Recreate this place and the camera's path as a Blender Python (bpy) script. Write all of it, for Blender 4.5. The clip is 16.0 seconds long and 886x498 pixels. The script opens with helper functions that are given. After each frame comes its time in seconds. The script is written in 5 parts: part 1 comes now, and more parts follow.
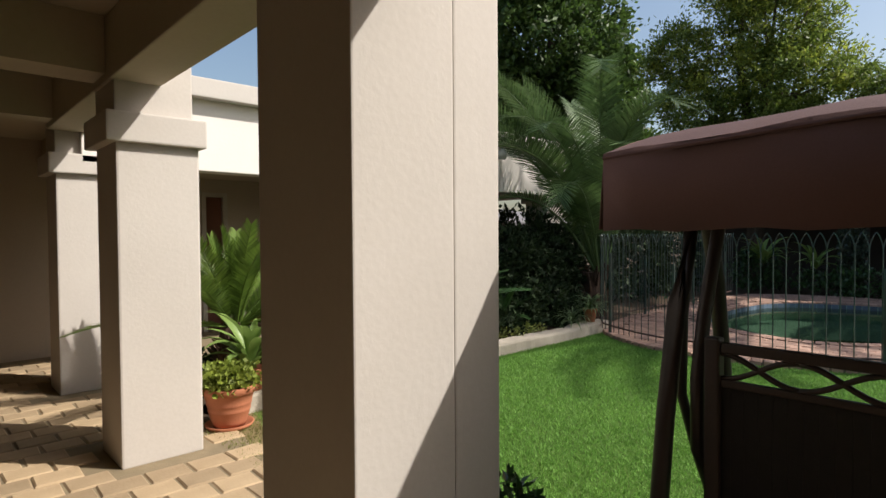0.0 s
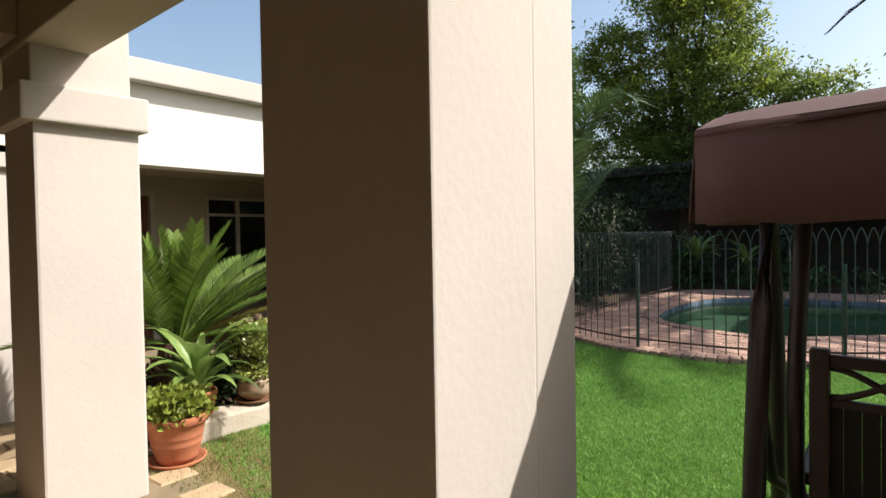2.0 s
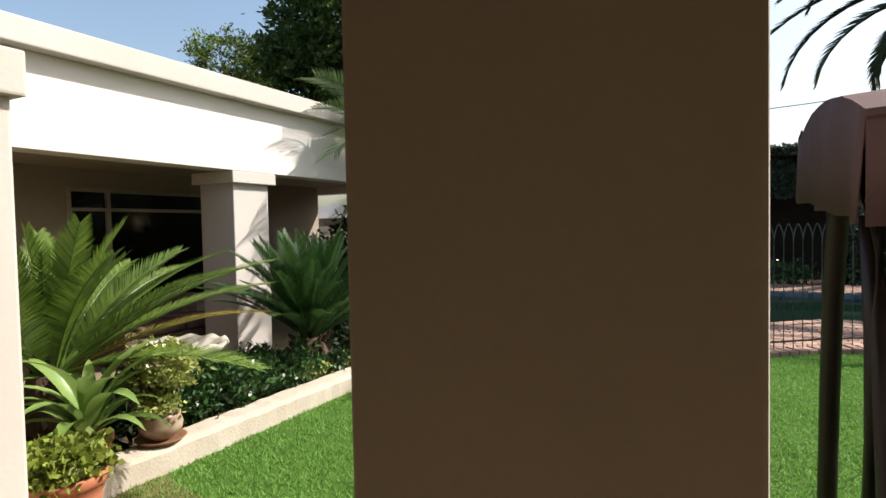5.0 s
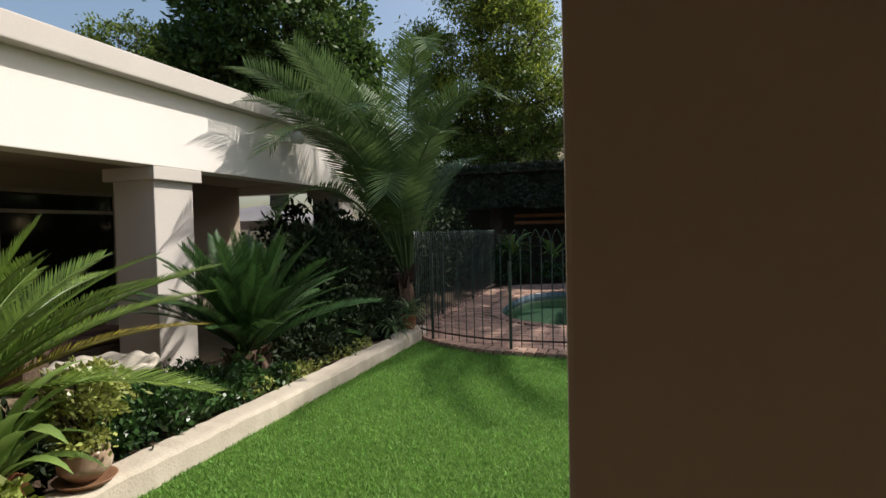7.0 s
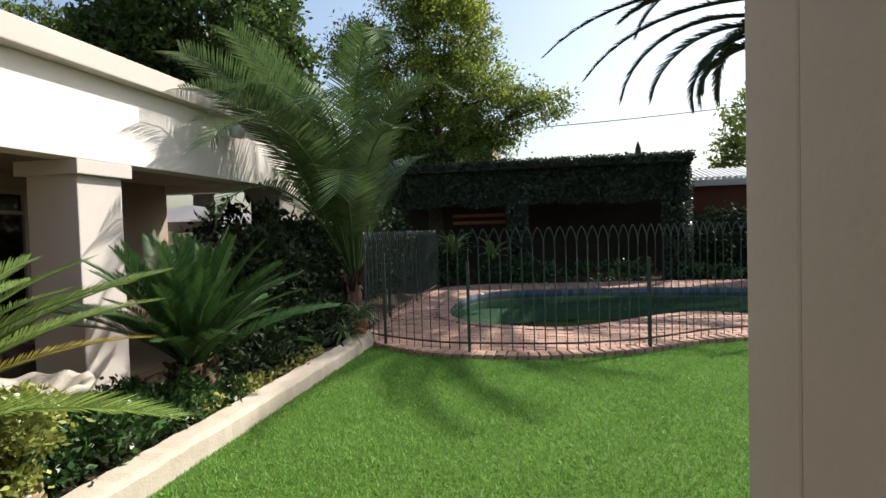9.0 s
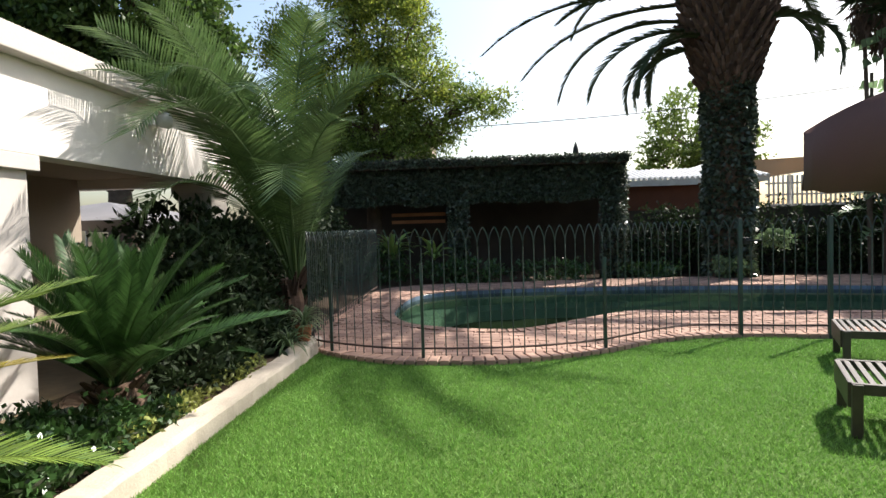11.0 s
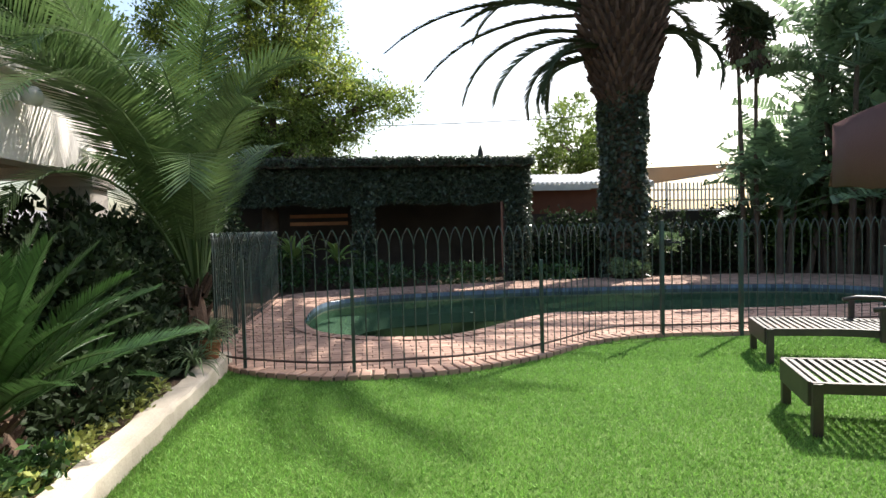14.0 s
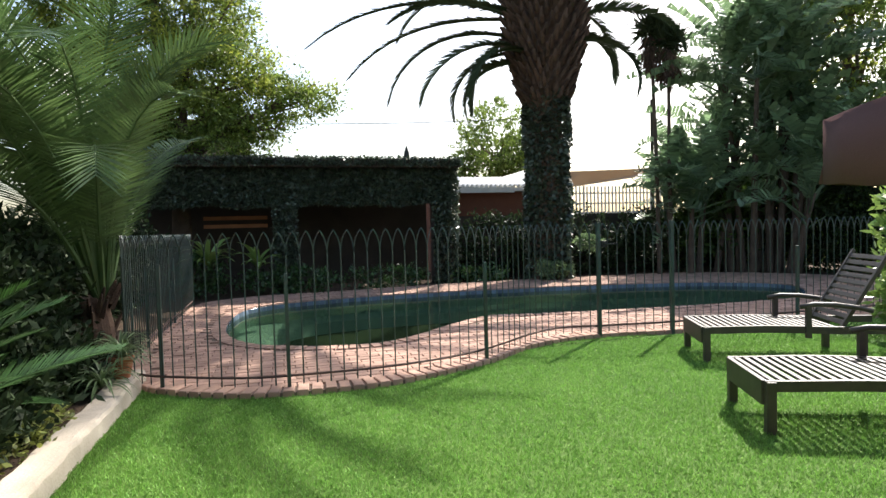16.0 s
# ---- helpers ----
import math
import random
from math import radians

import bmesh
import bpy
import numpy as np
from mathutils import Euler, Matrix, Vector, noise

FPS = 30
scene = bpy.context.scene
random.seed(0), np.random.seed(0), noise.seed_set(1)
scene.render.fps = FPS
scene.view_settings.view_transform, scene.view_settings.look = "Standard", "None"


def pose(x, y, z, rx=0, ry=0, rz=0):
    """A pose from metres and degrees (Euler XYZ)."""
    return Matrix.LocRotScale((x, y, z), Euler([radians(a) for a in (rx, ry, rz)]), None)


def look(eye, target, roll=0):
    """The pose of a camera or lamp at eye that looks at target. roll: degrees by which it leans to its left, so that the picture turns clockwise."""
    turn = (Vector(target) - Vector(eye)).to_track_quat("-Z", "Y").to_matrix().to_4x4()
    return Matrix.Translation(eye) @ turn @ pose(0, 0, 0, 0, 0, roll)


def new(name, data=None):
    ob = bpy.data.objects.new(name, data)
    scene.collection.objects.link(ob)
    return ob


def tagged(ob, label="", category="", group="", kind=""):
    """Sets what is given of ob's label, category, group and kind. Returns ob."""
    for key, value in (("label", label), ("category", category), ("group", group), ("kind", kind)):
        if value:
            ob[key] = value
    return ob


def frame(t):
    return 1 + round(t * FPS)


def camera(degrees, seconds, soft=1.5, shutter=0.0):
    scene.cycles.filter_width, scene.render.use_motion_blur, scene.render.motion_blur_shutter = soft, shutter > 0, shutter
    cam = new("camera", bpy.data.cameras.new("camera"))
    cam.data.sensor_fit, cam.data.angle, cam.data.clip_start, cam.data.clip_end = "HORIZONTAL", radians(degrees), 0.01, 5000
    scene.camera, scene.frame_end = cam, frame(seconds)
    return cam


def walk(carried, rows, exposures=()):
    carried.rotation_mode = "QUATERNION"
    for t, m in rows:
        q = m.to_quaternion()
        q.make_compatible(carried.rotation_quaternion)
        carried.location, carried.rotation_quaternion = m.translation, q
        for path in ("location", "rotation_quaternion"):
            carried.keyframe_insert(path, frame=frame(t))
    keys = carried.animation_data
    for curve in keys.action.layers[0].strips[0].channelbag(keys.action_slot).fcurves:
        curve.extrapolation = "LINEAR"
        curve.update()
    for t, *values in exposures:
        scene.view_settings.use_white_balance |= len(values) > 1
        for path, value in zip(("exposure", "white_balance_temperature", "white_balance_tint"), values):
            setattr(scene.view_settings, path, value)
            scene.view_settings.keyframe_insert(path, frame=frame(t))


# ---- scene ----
cam = camera(75.87, 16.0)
EYE, TURN = 1.458, -42.7
ROWS = [
    (0.0, -0.021, -0.086, -0.045, -0.33, -1.38, 0.37),
    (0.5, -0.101, 0.045, -0.047, -1.98, -1.31, 0.51),
    (1.0, -0.206, 0.167, -0.044, -3.86, -1.35, 0.66),
    (1.5, -0.310, 0.264, -0.048, -5.80, -1.38, 0.81),
    (2.0, -0.377, 0.366, -0.053, -7.62, -1.36, 0.95),
    (2.5, -0.453, 0.469, -0.054, -9.42, -1.43, 1.02),
    (3.0, -0.525, 0.581, -0.047, -11.40, -1.57, 1.16),
    (5.5, -0.860, 1.088, -0.015, -22.63, -2.07, 1.15),
    (6.0, -0.924, 1.193, -0.024, -25.09, -1.97, 1.19),
    (6.5, -0.974, 1.293, -0.027, -27.21, -1.91, 1.27),
    (7.0, -1.024, 1.400, -0.035, -29.09, -1.86, 1.36),
    (7.5, -1.077, 1.497, -0.045, -30.98, -1.81, 1.46),
    (8.0, -1.105, 1.590, -0.054, -32.86, -1.80, 1.55),
    (8.5, -1.131, 1.687, -0.051, -34.61, -1.85, 1.60),
    (9.0, -1.163, 1.786, -0.044, -36.44, -1.92, 1.67),
    (11.5, -1.129, 2.298, -0.032, -45.03, -2.19, 1.58),
    (12.0, -1.132, 2.416, -0.042, -46.72, -2.16, 1.51),
    (12.5, -1.125, 2.524, -0.034, -48.49, -2.24, 1.43),
    (13.0, -1.106, 2.621, -0.034, -50.30, -2.20, 1.42),
    (13.5, -1.099, 2.753, -0.042, -52.44, -2.18, 1.35),
    (14.0, -1.115, 2.856, -0.046, -54.75, -2.16, 1.41),
    (14.5, -1.106, 2.927, -0.052, -56.89, -2.16, 1.49),
    (15.0, -1.073, 3.013, -0.058, -58.81, -2.15, 1.52),
    (15.5, -1.038, 3.114, -0.054, -60.87, -2.19, 1.53),
    (16.0, -0.998, 3.216, -0.053, -63.06, -2.09, 1.53),
]
EXPOSURES = [(0.0, 0.2), (1.5, 0.35), (3.0, 0.95), (4.2, 0.8), (5.5, 0.45), (7.0, 0.15), (9.0, 0.55), (10.5, 0.8), (12.5, 1.03), (16.0, 1.15)]
walk(cam, [(t, pose(0, 0, EYE, 0, 0, TURN) @ pose(x, y, z, 90 + pitch, roll, yaw)) for t, x, y, z, yaw, pitch, roll in ROWS], EXPOSURES)

# ---- light ----
SUN_ELEV, SUN_AZ = radians(43), math.atan2(0.64, -0.77)
world = bpy.data.worlds.new("sky")
scene.world = world
world.use_nodes = True
wn = world.node_tree.nodes
sky = wn.new("ShaderNodeTexSky")
sky.sky_type, sky.sun_disc = "NISHITA", False
sky.sun_elevation, sky.sun_rotation = SUN_ELEV, SUN_AZ
sky.air_density, sky.dust_density, sky.ozone_density = 1.2, 3.0, 1.0
wn["Background"].inputs["Strength"].default_value = 0.135
world.node_tree.links.new(sky.outputs["Color"], wn["Background"].inputs["Color"])
sun_data = bpy.data.lights.new("sun", "SUN")
sun_data.energy, sun_data.angle, sun_data.color = 5.0, radians(0.6), (1.0, 0.95, 0.88)
sun = new("sun", sun_data)
sun_dir = Vector((math.sin(SUN_AZ) * math.cos(SUN_ELEV), math.cos(SUN_AZ) * math.cos(SUN_ELEV), math.sin(SUN_ELEV)))
sun.matrix_world = look(sun_dir * 60, (0, 0, 0))


# ---- materials ----
def mat(name, colour, dark=None, scale=6.0, fine=60.0, rough=0.8, bump=0.15, metal=0.0, mix=0.6, island=0.0, obj=0.0, spec=0.3, trans=0.0, dist=0.01):
    """Two noises (stains and grain) between two colours, with bump; island and obj vary the value from piece to piece."""
    m = bpy.data.materials.new(name)
    m.use_nodes = True
    nt = m.node_tree
    n, li = nt.nodes, nt.links.new
    b = n["Principled BSDF"]
    b.inputs["Roughness"].default_value, b.inputs["Metallic"].default_value = rough, metal
    b.inputs["Specular IOR Level"].default_value = spec
    tc = n.new("ShaderNodeTexCoord")
    big, small = n.new("ShaderNodeTexNoise"), n.new("ShaderNodeTexNoise")
    big.inputs["Scale"].default_value, small.inputs["Scale"].default_value = scale, fine
    big.inputs["Detail"].default_value, small.inputs["Detail"].default_value = 6, 4
    li(tc.outputs["Object"], big.inputs["Vector"]), li(tc.outputs["Object"], small.inputs["Vector"])
    add = n.new("ShaderNodeMath")
    add.operation = "MULTIPLY_ADD"
    add.inputs[1].default_value = 0.45
    li(small.outputs["Fac"], add.inputs[0]), li(big.outputs["Fac"], add.inputs[2])
    ramp = n.new("ShaderNodeMapRange")
    ramp.inputs["From Min"].default_value, ramp.inputs["From Max"].default_value = 0.72 - mix / 2, 0.72 + mix / 2
    li(add.outputs[0], ramp.inputs["Value"])
    col = n.new("ShaderNodeMix")
    col.data_type = "RGBA"
    col.inputs["A"].default_value = (*(dark or [c * 0.7 for c in colour]), 1)
    col.inputs["B"].default_value = (*colour, 1)
    li(ramp.outputs[0], col.inputs["Factor"])
    out = col.outputs["Result"]
    if island or obj:
        src = n.new("ShaderNodeNewGeometry").outputs["Random Per Island"] if island else n.new("ShaderNodeObjectInfo").outputs["Random"]
        amount = island or obj
        rng = n.new("ShaderNodeMapRange")
        rng.inputs["To Min"].default_value, rng.inputs["To Max"].default_value = 1 - amount, 1 + amount
        li(src, rng.inputs["Value"])
        hsv = n.new("ShaderNodeHueSaturation")
        li(rng.outputs[0], hsv.inputs["Value"]), li(out, hsv.inputs["Color"])
        out = hsv.outputs["Color"]
    li(out, b.inputs["Base Color"])
    if bump:
        bp = n.new("ShaderNodeBump")
        bp.inputs["Strength"].default_value, bp.inputs["Distance"].default_value = bump, dist
        li(add.outputs[0], bp.inputs["Height"]), li(bp.outputs["Normal"], b.inputs["Normal"])
    if trans:
        tr, ms = n.new("ShaderNodeBsdfTranslucent"), n.new("ShaderNodeMixShader")
        ms.inputs["Fac"].default_value = trans
        li(out, tr.inputs["Color"])
        li(b.outputs[0], ms.inputs[1]), li(tr.outputs[0], ms.inputs[2]), li(ms.outputs[0], n["Material Output"].inputs["Surface"])
    return m


def leaf_mat(name, colour, dark, trans=0.3, rough=0.45, var=0.45, spec=0.4):
    return mat(name, colour, dark, 1.5, 12, rough, 0, island=var, spec=spec, trans=trans)


PLASTER = mat("plaster", (0.575, 0.53, 0.485), (0.485, 0.44, 0.395), 1.3, 45, 0.9, 0.32, mix=0.9, spec=0.15, dist=0.006)
WHITE_WALL = mat("fascia_paint", (0.78, 0.73, 0.68), (0.70, 0.65, 0.60), 0.8, 40, 0.85, 0.25, mix=0.9, spec=0.15)
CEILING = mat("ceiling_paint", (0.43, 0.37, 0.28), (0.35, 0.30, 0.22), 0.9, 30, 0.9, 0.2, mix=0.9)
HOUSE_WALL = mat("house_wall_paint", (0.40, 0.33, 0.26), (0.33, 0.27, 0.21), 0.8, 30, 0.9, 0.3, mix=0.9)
# Wall colour darkened to carry the veranda's shade and bounce less light.
BACK_WALL = mat("shade_darkened_wall_paint", (0.20, 0.145, 0.105), (0.15, 0.105, 0.075), 0.8, 30, 0.9, 0.3, mix=0.9)
TIMBER = mat("lit_orange_timber", (0.42, 0.19, 0.09), (0.28, 0.12, 0.06), 3, 40, 0.8, 0.3)
WINFRAME = mat("window_frame_paint", (0.45, 0.40, 0.34), None, 5, 60, 0.6, 0.1)
DARKGLASS = mat("dark_glass", (0.012, 0.011, 0.010), None, 2, 20, 0.06, 0, spec=0.5)
PAVER = mat("patio_paver_clay", (0.43, 0.32, 0.20), (0.31, 0.22, 0.13), 7, 90, 0.9, 0.5, obj=0.22, mix=0.9)
PAVER_J = mat("patio_paver_clay_far", (0.43, 0.32, 0.20), (0.31, 0.22, 0.13), 7, 90, 0.9, 0.5, island=0.22, mix=0.9)
MORTAR = mat("sandy_joint", (0.27, 0.21, 0.13), None, 8, 120, 0.95, 0.6)
BRICK = mat("pool_brick", (0.44, 0.285, 0.215), (0.30, 0.185, 0.14), 5, 80, 0.9, 0.5, obj=0.25, mix=0.9)
BRICK_J = mat("pool_brick_far", (0.44, 0.285, 0.215), (0.30, 0.185, 0.14), 5, 80, 0.9, 0.5, island=0.25, mix=0.9)
BRICK_BED = mat("brick_joint", (0.17, 0.12, 0.09), None, 8, 120, 0.95, 0.6)
KERB = mat("kerb_cement", (0.56, 0.50, 0.41), (0.38, 0.32, 0.25), 3.5, 60, 0.92, 0.7, mix=0.8)
SOIL = mat("soil", (0.10, 0.065, 0.04), (0.05, 0.032, 0.02), 5, 70, 0.95, 0.9, dist=0.03)
DRYSOIL = mat("dry_lawn_edge", (0.25, 0.20, 0.09), (0.16, 0.11, 0.055), 5, 70, 0.95, 0.9, dist=0.02)
LAWN = mat("lawn_turf", (0.085, 0.165, 0.02), (0.055, 0.115, 0.014), 1.2, 150, 0.9, 0.8, mix=0.8, dist=0.02)
BLADE = mat("grass_blade", (0.215, 0.40, 0.085), (0.15, 0.31, 0.06), 0.9, 6, 0.6, 0, island=0.4, trans=0.35, spec=0.25)
DRYBLADE = mat("dry_grass_blade", (0.26, 0.27, 0.08), (0.17, 0.18, 0.05), 3, 9, 0.7, 0, island=0.45, trans=0.3, spec=0.2)
FENCE = mat("fence_green_paint", (0.036, 0.085, 0.07), (0.045, 0.04, 0.033), 6, 50, 0.5, 0.1, metal=0.0, mix=0.5, spec=0.5)
RUST = mat("rusty_rail", (0.10, 0.05, 0.035), (0.04, 0.03, 0.03), 9, 60, 0.7, 0.2, spec=0.4)
POOLWALL = mat("pool_plaster", (0.30, 0.46, 0.40), (0.21, 0.36, 0.30), 1.0, 20, 0.8, 0.1)
POOLDEEP = mat("depth_darkened_floor", (0.04, 0.07, 0.03), (0.022, 0.045, 0.02), 0.8, 12, 0.9, 0.1)
POOLTILE = mat("pool_tile", (0.16, 0.21, 0.27), (0.10, 0.14, 0.19), 9, 40, 0.25, 0.1, obj=0.35, spec=0.5)
TERRACOTTA = mat("terracotta", (0.46, 0.17, 0.085), (0.36, 0.13, 0.07), 6, 60, 0.85, 0.2)
GLAZE = mat("glazed_clay", (0.42, 0.33, 0.25), (0.24, 0.13, 0.08), 5, 20, 0.3, 0.1, spec=0.5)
SAUCER = mat("brown_saucer", (0.25, 0.13, 0.07), None, 8, 60, 0.6, 0.15)
SWING = mat("swing_frame_paint", (0.035, 0.022, 0.019), (0.02, 0.014, 0.012), 8, 70, 0.45, 0.1, spec=0.45)
MESHBACK = mat("swing_woven_mesh", (0.016, 0.014, 0.013), None, 20, 200, 0.7, 0.3)
CANOPY = mat("canopy_canvas", (0.125, 0.075, 0.07), (0.095, 0.056, 0.053), 2.5, 150, 0.85, 0.25, mix=0.9, spec=0.2)
LOUNGER = mat("lounger_wood", (0.085, 0.068, 0.055), (0.04, 0.032, 0.027), 7, 80, 0.5, 0.2, spec=0.5)
BARK = mat("bark", (0.13, 0.095, 0.07), (0.06, 0.042, 0.03), 5, 40, 0.95, 0.9, dist=0.03)
PALMBARK = mat("palm_boot", (0.12, 0.075, 0.05), (0.05, 0.032, 0.022), 6, 50, 0.95, 0.8, island=0.35, dist=0.02)
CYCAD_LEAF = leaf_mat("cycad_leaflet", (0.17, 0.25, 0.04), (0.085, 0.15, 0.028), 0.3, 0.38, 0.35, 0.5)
# Darker copy for cycads standing in shade; the shade is in the colour.
CYCAD_SHADED = leaf_mat("shaded_cycad_leaflet", (0.055, 0.12, 0.03), (0.03, 0.07, 0.02), 0.22, 0.38, 0.35, 0.5)
CYCAD_OLD = leaf_mat("yellowing_leaflet", (0.36, 0.27, 0.04), (0.16, 0.18, 0.03), 0.25, 0.5, 0.35)
PALM_LEAF = leaf_mat("feather_palm_leaflet", (0.12, 0.185, 0.06), (0.055, 0.105, 0.034), 0.3, 0.5, 0.3, 0.5)
DATE_LEAF = leaf_mat("date_palm_leaflet", (0.05, 0.068, 0.032), (0.026, 0.04, 0.018), 0.05, 0.75, 0.3, 0.1)
RACHIS = mat("palm_rachis", (0.20, 0.21, 0.07), None, 6, 30, 0.6, 0)
TREE_DARK = leaf_mat("dark_tree_leaf", (0.09, 0.155, 0.03), (0.045, 0.085, 0.02), 0.35, 0.5, 0.5)
TREE_SUNLIT = leaf_mat("sunlit_tint_leaf", (0.36, 0.40, 0.06), (0.22, 0.28, 0.045), 0.5, 0.5, 0.5)
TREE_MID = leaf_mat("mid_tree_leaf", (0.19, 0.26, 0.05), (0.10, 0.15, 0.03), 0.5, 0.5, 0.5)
IVY = leaf_mat("ivy_leaf", (0.075, 0.098, 0.06), (0.04, 0.055, 0.032), 0.2, 0.36, 0.5, 0.5)
SHRUB = leaf_mat("shrub_leaf", (0.05, 0.11, 0.028), (0.03, 0.07, 0.018), 0.2, 0.32, 0.5, 0.55)
VARIEG = leaf_mat("variegated_leaf", (0.38, 0.39, 0.11), (0.20, 0.25, 0.06), 0.25, 0.35, 0.45, 0.5)
GERAN = leaf_mat("pelargonium_leaf", (0.27, 0.31, 0.05), (0.14, 0.19, 0.03), 0.3, 0.55, 0.45)
STRAP = leaf_mat("strap_leaf", (0.29, 0.40, 0.11), (0.18, 0.29, 0.07), 0.3, 0.35, 0.25, 0.5)
SPIDER = leaf_mat("spider_plant_leaf", (0.22, 0.29, 0.15), (0.11, 0.18, 0.07), 0.3, 0.4, 0.4)
STREL = leaf_mat("strelitzia_leaf", (0.20, 0.29, 0.15), (0.10, 0.17, 0.085), 0.5, 0.28, 0.4, 0.6)
HEDGE_SHADE = leaf_mat("hedge_and_shade_leaf", (0.035, 0.055, 0.022), (0.018, 0.03, 0.013), 0.2, 0.6, 0.5, 0.15)
BROWNWALL = mat("red_brown_wall", (0.16, 0.065, 0.04), (0.10, 0.045, 0.03), 2, 40, 0.9, 0.4)
DARKWALL = mat("weathered_and_shade_wall", (0.07, 0.055, 0.045), (0.035, 0.03, 0.025), 1.5, 30, 0.95, 0.5)
ROOFWHITE = mat("white_roof_sheet", (0.75, 0.74, 0.73), (0.62, 0.61, 0.60), 1, 20, 0.5, 0.1)
SAIL = mat("tan_shade_cloth", (0.60, 0.45, 0.30), (0.52, 0.38, 0.25), 1, 80, 0.9, 0.1, trans=0.3)
CANVAS = mat("shade_greyed_canvas", (0.22, 0.215, 0.225), (0.17, 0.165, 0.17), 1.5, 90, 0.9, 0.1)
WHITEMETAL = mat("white_metal", (0.70, 0.70, 0.68), None, 4, 40, 0.5, 0.1)
WICKER = mat("wicker", (0.17, 0.115, 0.075), (0.07, 0.045, 0.03), 25, 120, 0.8, 0.9, dist=0.01)
CUSHION = mat("brown_cushion", (0.16, 0.095, 0.075), (0.11, 0.065, 0.055), 4, 100, 0.95, 0.3)
STONE = mat("pale_stone", (0.55, 0.50, 0.43), (0.33, 0.29, 0.24), 6, 50, 0.9, 0.6)
WOODPOLE = mat("pole_wood", (0.12, 0.10, 0.085), None, 5, 50, 0.9, 0.3)
GLASSLAMP = mat("lamp_glass", (0.62, 0.60, 0.52), (0.45, 0.42, 0.34), 30, 90, 0.15, 0.1, spec=0.6)
ORNAMENT = mat("dark_iron", (0.03, 0.03, 0.028), None, 8, 60, 0.6, 0.2)


def water_mat():
    m = bpy.data.materials.new("pool_water")
    m.use_nodes = True
    n, li = m.node_tree.nodes, m.node_tree.links.new
    b = n["Principled BSDF"]
    b.inputs["Base Color"].default_value = (0.022, 0.038, 0.016, 1)
    b.inputs["Roughness"].default_value, b.inputs["IOR"].default_value = 0.03, 1.33
    b.inputs["Specular IOR Level"].default_value = 0.5
    w, bp = n.new("ShaderNodeTexNoise"), n.new("ShaderNodeBump")
    w.inputs["Scale"].default_value, w.inputs["Detail"].default_value = 2.2, 3
    bp.inputs["Strength"].default_value, bp.inputs["Distance"].default_value = 0.12, 0.02
    li(w.outputs["Fac"], bp.inputs["Height"]), li(bp.outputs["Normal"], b.inputs["Normal"])
    tr, ms = n.new("ShaderNodeBsdfTransparent"), n.new("ShaderNodeMixShader")
    tr.inputs["Color"].default_value, ms.inputs["Fac"].default_value = (0.66, 0.74, 0.62, 1), 0.5
    li(b.outputs[0], ms.inputs[1]), li(tr.outputs[0], ms.inputs[2]), li(ms.outputs[0], n["Material Output"].inputs["Surface"])
    return m


WATER = water_mat()


# ---- mesh helpers ----
def box(bm, x0, x1, y0, y1, z0, z1, bevel=0.0):
    r = bmesh.ops.create_cube(bm, size=1.0, matrix=Matrix.LocRotScale(((x0 + x1) / 2, (y0 + y1) / 2, (z0 + z1) / 2), None, (x1 - x0, y1 - y0, z1 - z0)))
    if bevel:
        edges = list({e for v in r["verts"] for e in v.link_edges})
        bmesh.ops.bevel(bm, geom=edges, offset=bevel, segments=2, affect="EDGES", profile=0.6)
    return bm


def tube(bm, pts, radii, seg=8, cap=True):
    pts = [Vector(p) for p in pts]
    rings = []
    for i, p in enumerate(pts):
        d = (pts[min(i + 1, len(pts) - 1)] - pts[max(i - 1, 0)]).normalized()
        a = d.cross(Vector((0, 0, 1)) if abs(d.z) < 0.9 else Vector((1, 0, 0))).normalized()
        b = d.cross(a)
        r = radii[i] if isinstance(radii, (list, tuple)) else radii
        rings.append([bm.verts.new(p + r * (math.cos(k * math.tau / seg) * a + math.sin(k * math.tau / seg) * b)) for k in range(seg)])
    for q, s in zip(rings, rings[1:]):
        for k in range(seg):
            bm.faces.new((q[k], q[(k + 1) % seg], s[(k + 1) % seg], s[k]))
    if cap:
        bm.faces.new(rings[0]), bm.faces.new(rings[-1][::-1])
    return bm


def lathe(bm, profile, seg=32, wave=None):
    rings = []
    for r, z in profile:
        rings.append([bm.verts.new((r * math.cos(k * math.tau / seg), r * math.sin(k * math.tau / seg), z + (wave(k / seg, z) if wave else 0))) for k in range(seg)])
    for q, s in zip(rings, rings[1:]):
        for k in range(seg):
            bm.faces.new((q[k], q[(k + 1) % seg], s[(k + 1) % seg], s[k]))
    return bm


def poly(bm, loops, z):
    """A flat face with holes, from one outer and further inner loops."""
    edges = []
    for loop in loops:
        vs = [bm.verts.new((x, y, z)) for x, y in loop]
        edges += [bm.edges.new((a, b)) for a, b in zip(vs, vs[1:] + vs[:1])]
    bmesh.ops.triangle_fill(bm, use_beauty=True, use_dissolve=False, edges=edges)
    bmesh.ops.recalc_face_normals(bm, faces=bm.faces)
    for f in bm.faces:
        if f.normal.z < 0:
            f.normal_flip()
    return bm


def mesh_of(name, bm, material, smooth=False):
    bmesh.ops.recalc_face_normals(bm, faces=bm.faces)
    me = bpy.data.meshes.new(name)
    bm.to_mesh(me)
    bm.free()
    me.materials.append(material)
    if smooth:
        me.shade_smooth()
    return me


